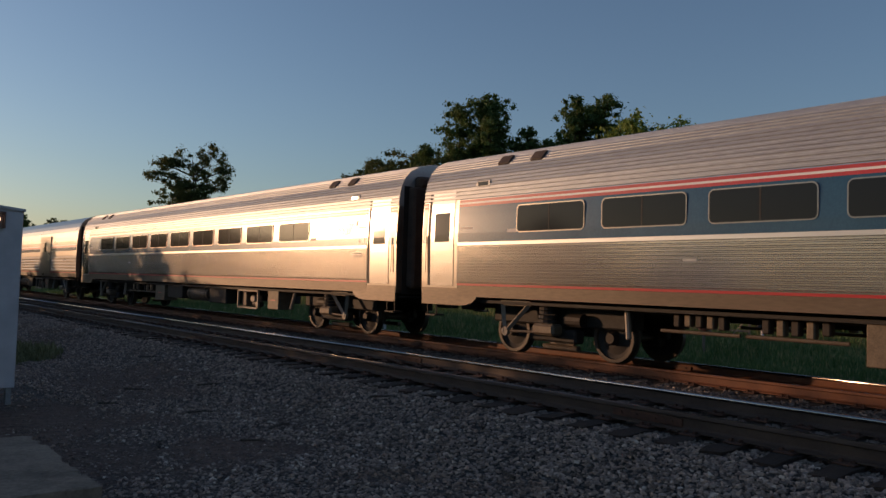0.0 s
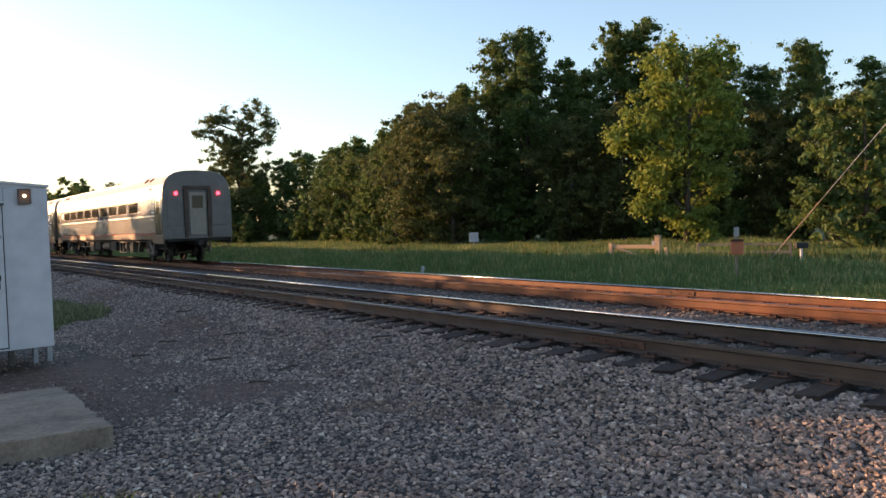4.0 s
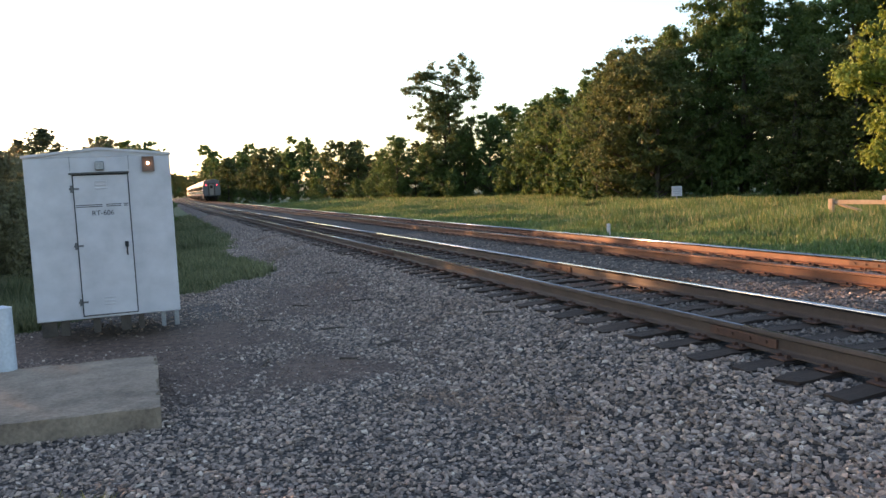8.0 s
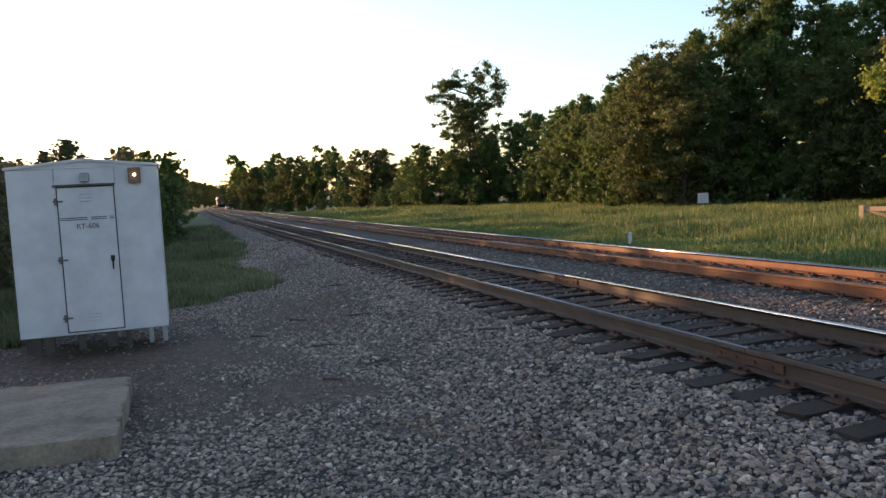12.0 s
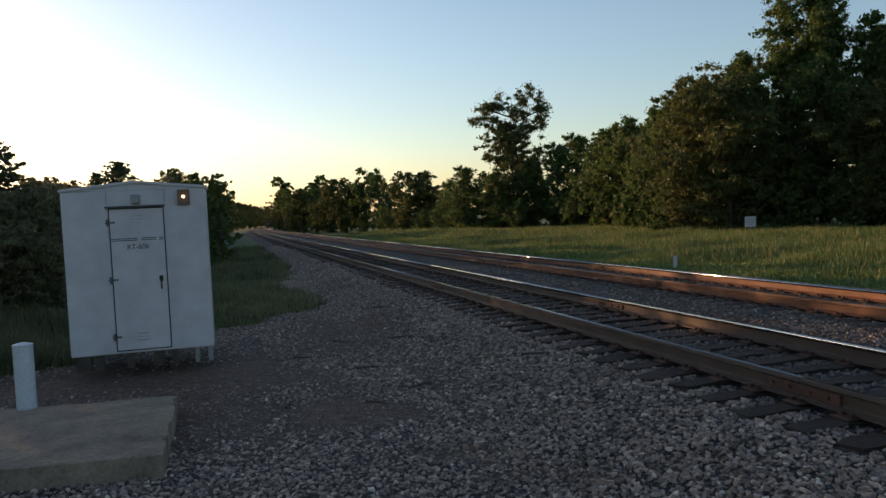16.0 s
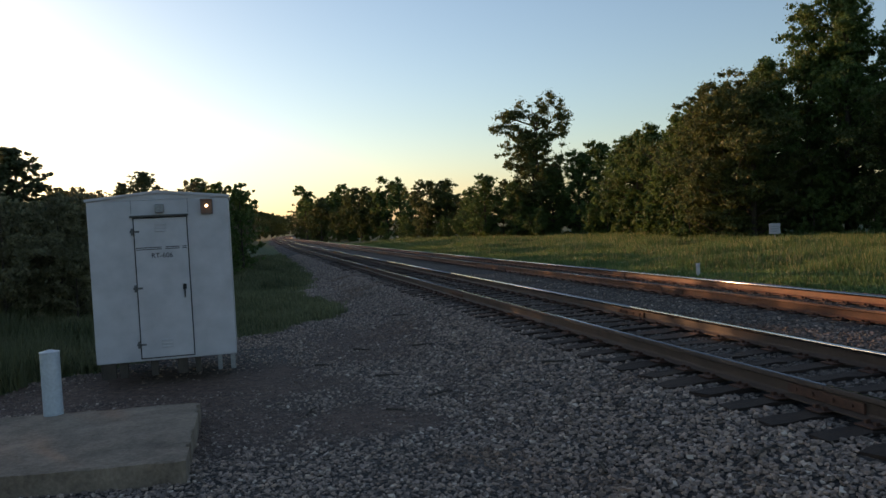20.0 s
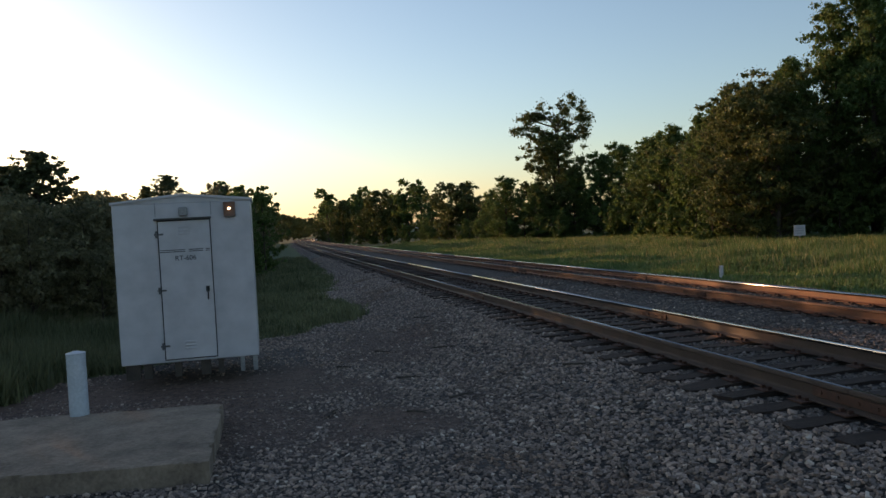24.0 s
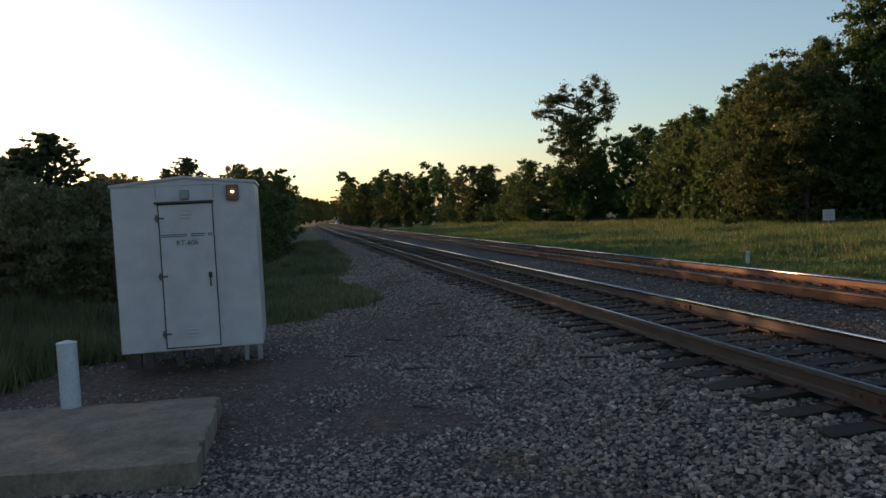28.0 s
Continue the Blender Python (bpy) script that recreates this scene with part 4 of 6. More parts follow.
    for x, y, s in ((-5.7, 46.5, 1.0), (-7.9, 48, 1.0), (-5.9, 51, 0.95), (-7.2, 55, 1.1), (-6.5, 40.5, 0.72), (-6.6, 60.5, 1.1), (-8.4, 52, 1.15)):
        copy_thing(d, pose(x, y, land(x, y) - 0.05, 0, 0, rnd.uniform(0, 360)) @ Matrix.Diagonal((s, s, s, 1)))


build_bushes()


# ---- grass ----
def blades(name, spots, mat, label, rnd, width=0.012, per=4):
    V, F = [], []
    for x, y, z, h in spots:
        for _ in range(per):
            a = rnd.uniform(0, 6.28)
            dx, dy = math.cos(a), math.sin(a)
            lean = rnd.uniform(0.1, 0.55) * h
            w = width * rnd.uniform(0.7, 1.5)
            hh = h * rnd.uniform(0.6, 1.15)
            px, py = x + rnd.uniform(-0.1, 0.1), y + rnd.uniform(-0.1, 0.1)
            k = len(V)
            V += [(px - dy * w, py + dx * w, z), (px + dy * w, py - dx * w, z), (px + dx * lean * 0.45 + dy * w * 0.8, py + dy * lean * 0.45 - dx * w * 0.8, z + hh * 0.6),
                  (px + dx * lean * 0.45 - dy * w * 0.8, py + dy * lean * 0.45 + dx * w * 0.8, z + hh * 0.6), (px + dx * lean, py + dy * lean, z + hh)]
            F += [(k, k + 1, k + 2, k + 3), (k + 3, k + 2, k + 4)]
    return tagged(mesh_object(name, V, F, [mat]), label, "grass", kind="stuff")


def on_road(x, y):
    return abs(x - 28.0 - (18.0 - y) * 0.35) < 2.5 and y < 20.5


def build_grass():
    rnd = random.Random(31)
    far, dry, near = [], [], []
    for _ in range(100000):
        y = 2 + 150 * rnd.random() ** 1.7
        u = TRACK + 2.7 + 36 * rnd.random() ** 1.35
        x = u + line_x(y)
        if on_road(x, y):
            continue
        h = 0.24 + 0.6 * smooth(TRACK + 7, TRACK + 19, u)
        if x > 17 and y < 18.5:
            h *= 0.75
        h *= 0.7 + 0.6 * (noise.noise((x * 0.22, y * 0.22, 9.0)) + 0.4)
        (dry if rnd.random() < 0.06 + 0.2 * smooth(TRACK + 8, TRACK + 16, u) else far).append((x, y, land(x, y) - 0.03, h))
    blades("meadow_grass", far, M_GRASS, "tall green meadow grass beyond the tracks", rnd, 0.026)
    blades("seeding_grass", dry, M_GRASS_DRY, "pale seeding grass stalks in the meadow", rnd, 0.018)
    for _ in range(52000):
        y = 11.2 + 62 * rnd.random() ** 1.9
        x = rnd.uniform(-12.5, -2.6) + line_x(y)
        if grassy(x, y) < rnd.uniform(0.25, 0.8):
            continue
        near.append((x, y, land(x, y) - 0.02, rnd.uniform(0.07, 0.2) + 0.4 * smooth(-7.6, -9.5, x) + 0.5 * max(0.0, noise.noise((x * 0.8, y * 0.5, 4.0)))))
    blades("verge_grass", near, M_VERGE, "short green grass beside the gravel", rnd, 0.013)


M_VERGE = leaf_material("verge_grass", (0.07, 0.09, 0.042), (0.25, 0.255, 0.13), 0.42)
build_grass()


def weed_tuft(x, y, seed, label, mat, h=0.3, n=90):
    rnd = random.Random(seed)
    t = thing("weed_tuft", x, y, land(x, y) - 0.02, label, "weed", "weeds in the gravel")
    V, F = [], []
    for _ in range(n):
        a, r = rnd.uniform(0, 6.28), abs(rnd.gauss(0, 0.09))
        px, py = r * math.cos(a), r * math.sin(a)
        dx, dy = math.cos(a + rnd.uniform(-0.6, 0.6)), math.sin(a + rnd.uniform(-0.6, 0.6))
        hh, lean, w = h * rnd.uniform(0.45, 1.1), h * rnd.uniform(0.15, 0.75), rnd.uniform(0.003, 0.006)
        k = len(V)
        V += [(px - dy * w, py + dx * w, 0), (px + dy * w, py - dx * w, 0), (px + dx * lean * 0.4 + dy * w, py + dy * lean * 0.4 - dx * w, hh * 0.65), (px + dx * lean * 0.4 - dy * w, py + dy * lean * 0.4 + dx * w, hh * 0.65), (px + dx * lean, py + dy * lean, hh * 0.95)]
        F += [(k, k + 1, k + 2, k + 3), (k + 3, k + 2, k + 4)]
    mesh_object("foliage", V, F, [mat], t)
    return t


M_WEED = leaf_material("yellow_weed", (0.14, 0.15, 0.02), (0.36, 0.31, 0.06), 0.4)
for i, (x, y, h) in enumerate(((-6.75, 4.35, 0.26), (-6.55, 4.5, 0.2), (-6.1, 4.05, 0.2), (-6.95, 4.2, 0.18), (-5.95, 3.95, 0.14))):
    weed_tuft(x, y, 60 + i, "tuft of yellow-green weeds growing in the gravel", M_WEED, h)


# ---- the train ----
def stainless(name, tone, rough, metal=1.0):
    m, n, l, b = material(name, rough, metal)
    v = coords(n, l, (1, 0.05, 1))
    f = tex_noise(n, l, v, 7.0, 4.0)
    l.new(ramp(n, l, f, [(0.3, tuple(t * 0.8 for t in tone)), (0.7, tone)]), b.inputs["Base Color"])
    r = n.new("ShaderNodeMapRange")
    r.inputs["To Min"].default_value, r.inputs["To Max"].default_value = rough - 0.02, rough + 0.02
    l.new(tex_noise(n, l, coords(n, l, (1, 0.3, 1)), 3.0), r.inputs["Value"])
    l.new(r.outputs[0], b.inputs["Roughness"])
    return m


M_STEEL = stainless("fluted_stainless_steel", (0.50, 0.475, 0.44), 0.18, 0.8)
M_MARK = plain("faded_marking_paint", (0.36, 0.36, 0.36), 0.5)
M_DOOR = stainless("brushed_door_steel", (0.36, 0.35, 0.34), 0.24, 0.95)
M_BELT = stainless("bright_belt_steel", (0.72, 0.70, 0.67), 0.3, 0.6)
M_SEAT = worn("tan_dusty_box_paint", (0.10, 0.076, 0.05), (0.19, 0.148, 0.10), 5.0, 0.65, 0.1)
M_STEELFLAT = stainless("smooth_stainless_steel", (0.30, 0.28, 0.255), 0.28, 0.9)
M_ROOF = worn("weathered_roof_steel", (0.33, 0.34, 0.35), (0.45, 0.465, 0.475), 1.2, 0.4, 0.3, 30.0, 0.03, (1, 0.15, 1))
M_SKIRT = worn("dusty_tan_skirt", (0.085, 0.062, 0.04), (0.15, 0.112, 0.076), 1.5, 0.5, 0.3, 25.0, 0.05, (1, 0.2, 1))
M_BRACKET = worn("pale_cast_steel", (0.17, 0.145, 0.115), (0.28, 0.24, 0.195), 6.0, 0.6, 0.1)
M_TANBOX = worn("tan_dusty_steel", (0.07, 0.05, 0.033), (0.14, 0.105, 0.072), 4.0, 0.65, 0.1)
M_TAIL = worn("dull_end_steel", (0.075, 0.07, 0.068), (0.13, 0.124, 0.12), 2.0, 0.45, 0.2)
M_BAND = worn("blue_grey_band_paint", (0.014, 0.062, 0.125), (0.025, 0.085, 0.16), 1.5, 0.22, 0.0, 30.0, 0.02)
M_RED = plain("red_stripe_paint", (0.42, 0.035, 0.035), 0.35)
M_STRIPEWHITE = plain("white_stripe_paint", (0.68, 0.68, 0.68), 0.35)
M_PANE = plain("dark_tinted_glass", (0.012, 0.013, 0.015), 0.12)
M_PANE.node_tree.nodes["Principled BSDF"].inputs["Specular IOR Level"].default_value = 0.25
M_UNDER = worn("grimy_underframe", (0.009, 0.008, 0.007), (0.03, 0.025, 0.021), 5.0, 0.75, 0.0, 25.0, 0.3)
M_TRUCK = worn("dusty_truck_steel", (0.013, 0.011, 0.009), (0.042, 0.033, 0.026), 4.0, 0.65, 0.3, 25.0, 0.2)
M_WHEEL = worn("worn_wheel_steel", (0.025, 0.019, 0.014), (0.065, 0.049, 0.036), 4.0, 0.5, 0.3, 25.0, 0.1)
M_BELLOWS = worn("brown_diaphragm_rubber", (0.035, 0.022, 0.016), (0.085, 0.056, 0.04), 4.0, 0.8)
M_MARKER = plain("red_marker_light", (1.0, 0.03, 0.05), 0.4, 0.0, 4.0)
CAR = 26.0              # coupled length
END = 0.48              # from a coupling's middle to the car's end wall

# half of the cross-section from the sill up to the ridge; x from the car's middle, z from the rail
SHELL = [(1.58, 1.05), (1.585, 1.20), (1.59, 1.32), (1.597, 1.65), (1.605, 2.08), (1.605, 2.30), (1.587, 2.74), (1.568, 2.95), (1.538, 3.18), (1.485, 3.38), (1.39, 3.57), (1.22, 3.74), (0.97, 3.86), (0.60, 3.935), (0.0, 3.96)]


def shell_x(z):
    for (xa, za), (xb, zb) in zip(SHELL, SHELL[1:]):
        if za <= z <= zb:
            return xa + (xb - xa) * (z - za) / (zb - za)
    return SHELL[0][0]


def fluted(z0, z1, step, depth):
    """Points of the side between two heights with raised flutes."""
    pts, z = [], z0
    while z + step <= z1 + 1e-6:
        for f, o in ((0.0, 0.0), (0.18, depth), (0.62, depth), (0.8, 0.0)):
            pts.append((shell_x(z + f * step) + o, z + f * step))
        z += step
    pts.append((shell_x(z1), z1))
    return pts


def roof_flutes():
    pts = []
    line = [p for p in SHELL if p[1] >= 2.95]
    for (xa, za), (xb, zb) in zip(line, line[1:]):
        length = math.hypot(xb - xa, zb - za)
        nx, nz = (zb - za) / length, -(xb - xa) / length
        k = max(1, round(length / 0.075))
        for i in range(k):
            for f, o in ((0.0, 0.0), (0.15, 0.016), (0.6, 0.016), (0.75, 0.0)):
                q = (i + f) / k
                pts.append((xa + (xb - xa) * q + nx * o, za + (zb - za) * q + nz * o))
    pts.append(line[-1])
    return pts


def sweep(profile, y0, y1, both=True, close=True):
    """Sweeps a half section along y, mirrored to the other side."""
    full = profile + [(-x, z) for x, z in reversed(profile) if x > 1e-6] if both else profile
    bm = bmesh.new()
    a = [bm.verts.new((x, y0, z)) for x, z in full]
    b = [bm.verts.new((x, y1, z)) for x, z in full]
    for i in range(len(full) - 1):
        bm.faces.new((a[i], b[i], b[i + 1], a[i + 1]))
    if close:
        bm.faces.new(a[::-1])
        bm.faces.new(b)
        bm.faces.new((a[0], a[-1], b[-1], b[0]))
    bmesh.ops.recalc_face_normals(bm, faces=bm.faces)
    return bm


def side_strip(y0, y1, z0, z1, out, side, steps=3):
    """A thin panel that follows the car's side."""
    bm = bmesh.new()
    zs = [z0 + (z1 - z0) * i / steps for i in range(steps + 1)]
    ring = [(shell_x(z) + out, z) for z in zs] + [(shell_x(z) - 0.02, z) for z in reversed(zs)]
    a = [bm.verts.new((side * x, y0, z)) for x, z in ring]
    b = [bm.verts.new((side * x, y1, z)) for x, z in ring]
    n = len(ring)
    for i in range(n):
        bm.faces.new((a[i], b[i], b[(i + 1) % n], a[(i + 1) % n]))
    bm.faces.new(a[::-1])
    bm.faces.new(b)
    bmesh.ops.recalc_face_normals(bm, faces=bm.faces)
    return bm


def rounded_panel(y0, y1, z0, z1, x_in, x_out, r, side, n=4):
    """An upright panel with rounded corners, between two depths on the car's side."""
    bm = bmesh.new()
    ring = []
    for cy, cz, s in ((y1 - r, z1 - r, 0), (y0 + r, z1 - r, 1), (y0 + r, z0 + r, 2), (y1 - r, z0 + r, 3)):
        for i in range(n + 1):
            t = (s + i / n) * math.pi / 2
            ring.append((cy + r * math.cos(t), cz + r * math.sin(t)))
    a = [bm.verts.new((side * x_in, y, z)) for y, z in ring]
    b = [bm.verts.new((side * x_out, y, z)) for y, z in ring]
    k = len(ring)
    for i in range(k):
        bm.faces.new((a[i], a[(i + 1) % k], b[(i + 1) % k], b[i]))
    bm.faces.new(b)
    bm.faces.new(a[::-1])
    bmesh.ops.recalc_face_normals(bm, faces=bm.faces)
    return bm


WINDOWS = [3.40 + 2.06 * i for i in range(9)]


def lathe(profile, x0, sx, yc, zc, n=32):
    """Turns a profile of (radius, depth outwards) round an axle."""
    bm = bmesh.new()
    rings = [[bm.verts.new((x0 + sx * d, yc + r * math.cos(6.28319 * k / n), zc + r * math.sin(6.28319 * k / n))) for k in range(n)] if r > 0 else [bm.verts.new((x0 + sx * d, yc, zc))] for r, d in profile]
    for a, b in zip(rings, rings[1:]):
        for k in range(n):
            q = [a[k % len(a)], a[(k + 1) % n % len(a)], b[(k + 1) % n % len(b)], b[k % len(b)]]
            q = [v for i, v in enumerate(q) if v not in q[:i]]
            if len(q) > 2:
                bm.faces.new(q)
    bmesh.ops.remove_doubles(bm, verts=bm.verts, dist=1e-5)
    bmesh.ops.recalc_face_normals(bm, faces=bm.faces)
    return bm


def build_truck(car, yc):
    """One four-wheel truck under a car."""
    for sx in (-1, 1):
        fr = bmesh.new()
        box(fr, sx * 0.46 - 0.08, sx * 0.46 + 0.08, yc - 1.6, yc + 1.6, 0.42, 0.66, 0.03)
        tr = part("truck_frame", fr, M_TRUCK, car, "dusty steel truck side frame")
        for ya in (-1.27, 1.27):
            part("axle_box", boxed(sx * 0.46 - 0.1, sx * 0.46 + 0.1, yc + ya - 0.18, yc + ya + 0.18, 0.28, 0.64, 0.03), M_TRUCK, tr)
        # the triangular anchor bracket, its rod, and the air spring on its seat
        s = 1 if yc > 0 else -1
        br = bmesh.new()
        box(br, sx * 1.36 - 0.03, sx * 1.36 + 0.03, min(yc + s * 0.3, yc + s * 1.12), max(yc + s * 0.3, yc + s * 1.12), 0.97, 1.08, 0.01)
        rod(br, (sx * 1.36, yc + s * 1.08, 1.0), (sx * 1.36, yc + s * 1.0, 0.42), 0.062, 0.05, n=4)
        rod(br, (sx * 1.36, yc + s * 0.36, 1.0), (sx * 1.36, yc + s * 0.94, 0.48), 0.055, 0.05, n=4)
        rod(br, (sx * 1.32, yc + s * 0.98, 0.46), (sx * 1.40, yc + s * 0.98, 0.46), 0.09, n=12)
        part("bracket", br, M_BRACKET, tr, "pale steel anchor bracket")
        part("anchor_rod", rodded((sx * 1.36, yc + s * 1.0, 0.46), (sx * 1.3, yc - s * 0.1, 0.5), 0.028, n=8), M_TANBOX, tr)
        part("spring_seat", boxed(sx * 1.24 - 0.16, sx * 1.24 + 0.16, yc - 0.3, yc + 0.26, 0.44, 0.66, 0.05), M_SEAT, tr, "tan dusty spring seat")
        sp = bmesh.new()
        for z in (0.71, 0.79, 0.87, 0.95):
            rod(sp, (sx * 1.2, yc, z - 0.03), (sx * 1.2, yc, z + 0.03), 0.17 + 0.02 * (z < 0.8), n=14)
        part("spring", sp, M_UNDER, tr, "dark ribbed air spring")
        part("brake_gear", boxed(sx * 0.98 - 0.14, sx * 0.98 + 0.14, yc - 0.62, yc + 0.58, 0.3, 0.56, 0.04), M_UNDER, tr)
        part("brake_cylinder", rodded((sx * 1.05, yc - s * 0.75, 0.74), (sx * 1.05, yc - s * 0.35, 0.74), 0.13, n=12), M_TRUCK, tr)
        part("transom", boxed(sx * 0.75 - 0.2, sx * 0.75 + 0.2, yc - 1.75, yc + 1.75, 0.62, 1.0, 0.03), M_UNDER, tr)
        part("track_brake", boxed(sx * 0.8 - 0.06, sx * 0.8 + 0.06, yc - 0.45, yc + 0.45, 0.14, 0.24, 0.02), M_TANBOX, tr)
        part("snubber", rodded((sx * 1.3, yc - s * 1.95, 0.5), (sx * 1.22, yc - s * 1.85, 1.0), 0.05, n=8), M_BRACKET, tr)
    part("bolster", boxed(-1.0, 1.0, yc - 0.25, yc + 0.25, 0.5, 0.95, 0.03), M_UNDER, car)
    for ya in (-1.27, 1.27):
        part("axle", rodded((-0.9, yc + ya, 0.455), (0.9, yc + ya, 0.455), 0.075, n=10), M_WHEEL, car)
        for sx in (-1, 1):
            x0 = sx * (GAUGE - 0.05)
            wh = part("wheel", lathe([(0.375, 0.10), (0.385, 0.128), (0.447, 0.13), (0.457, 0.12), (0.455, 0.0), (0.485, -0.005), (0.485, -0.03), (0.37, -0.03), (0.375, 0.10)], x0, sx, yc + ya, 0.457), M_WHEEL, car, "worn steel wheel with bright rim")
            part("wheel_web", lathe([(0.378, 0.085), (0.30, 0.05), (0.16, 0.085), (0.0, 0.09), (0.0, -0.02), (0.378, -0.025), (0.378, 0.085)], x0, sx, yc + ya, 0.457), M_UNDER, wh, "grimy dark wheel web")
            part("hub", rodded((x0 + sx * 0.12, yc + ya, 0.455), (x0 + sx * 0.24, yc + ya, 0.455), 0.13, 0.09, n=16), M_TRUCK, wh)


def car_ends(car, L, marker=False):
    for s in (-1, 1):
        y = s * L / 2
        if marker and s < 0:
            part("tail_wall", sweep(SHELL, y - 0.012, y - 0.002), M_TAIL, car, "smooth grey tail wall with rounded top")
        part("end_wall", boxed(-1.42, 1.42, min(y, y + s * 0.01), max(y, y + s * 0.01), 1.02, 3.4, 0.003), M_UNDER, car)
        dia = bmesh.new()
        for k in range(2 if (marker and s < 0) else 5):
            q = y + s * (0.015 + 0.055 * k)
            for x0, x1, z0, z1 in ((-0.62, -0.46, 1.1, 3.3), (0.46, 0.62, 1.1, 3.3), (-0.46, 0.46, 3.14, 3.3)):
                box(dia, x0, x1, min(q, q + s * 0.04), max(q, q + s * 0.04), z0, z1)
        part("diaphragm", dia, M_BELLOWS, car, "brown rubber gangway diaphragm")
        if not (marker and s < 0):
            part("end_hood", boxed(-1.15, 1.15, min(y, y + s * 0.3), max(y, y + s * 0.3), 3.36, 3.62, 0.06), M_BELLOWS, car, "dark rubber end fairing")
            for sx in (-1, 1):
                part("end_fairing", boxed(sx * 1.1 - 0.22, sx * 1.1 + 0.22, min(y, y + s * 0.28), max(y, y + s * 0.28), 1.15, 3.38, 0.05), M_BELLOWS, car, "dark brown rubber end fairing")
        part("coupler", boxed(-0.12, 0.12, min(y - s * 0.3, y + s * 0.32), max(y - s * 0.3, y + s * 0.32), 0.72, 0.95, 0.03), M_UNDER, car)
        for sx in (-1, 1):
            st = bmesh.new()
            yy = y - s * 0.28
            for zz in (0.62,):
                box(st, sx * 1.42 - 0.14, sx * 1.42 + 0.14, yy - 0.16, yy + 0.16, zz, zz + 0.03)
            for q in (-0.15, 0.15):
                rod(st, (sx * 1.5, yy + q, 0.63), (sx * 1.5, yy + q, 1.08), 0.016, n=6)
            part("step", st, M_TRUCK, car, "steel stirrup step")
    if marker:
        y = -L / 2
        part("end_door", boxed(-0.38, 0.38, y - 0.06, y - 0.013, 1.2, 3.02, 0.01), M_BRACKET, car, "pale grey end door with a square window")
        part("end_window", boxed(-0.25, 0.25, y - 0.068, y - 0.058, 2.35, 2.88, 0.004), M_PANE, car)
        for sx in (-1, 1):
            b = bmesh.new()
            rod(b, (sx * 0.98, y - 0.09, 2.98), (sx * 0.98, y - 0.01, 2.98), 0.075, n=16)
            part("marker_light", b, M_MARKER, car, "glowing red tail marker light")
            part("end_panel", boxed(sx * 1.02 - 0.36, sx * 1.02 + 0.36, y - 0.03, y - 0.013, 1.6, 3.1, 0.01), M_TAIL, car)
            part("end_skirt", boxed(sx * 1.0 - 0.4, sx * 1.0 + 0.4, y - 0.03, y - 0.013, 1.08, 1.56, 0.01), M_TAIL, car)


UNDER_GEAR = [(6.7, 1.0, 0.7, "valves"), (8.2, 1.1, 0.72, "valves"), (9.75, 0.95, 0.42, "pale"), (11.0, 1.4, 0.55, "dark"), (12.75, 1.7, 0.5, "tank"), (14.75, 1.3, 0.5, "dark"),
              (16.95, 1.4, 0.42, "frame"), (18.95, 0.65, 0.46, "pale")]


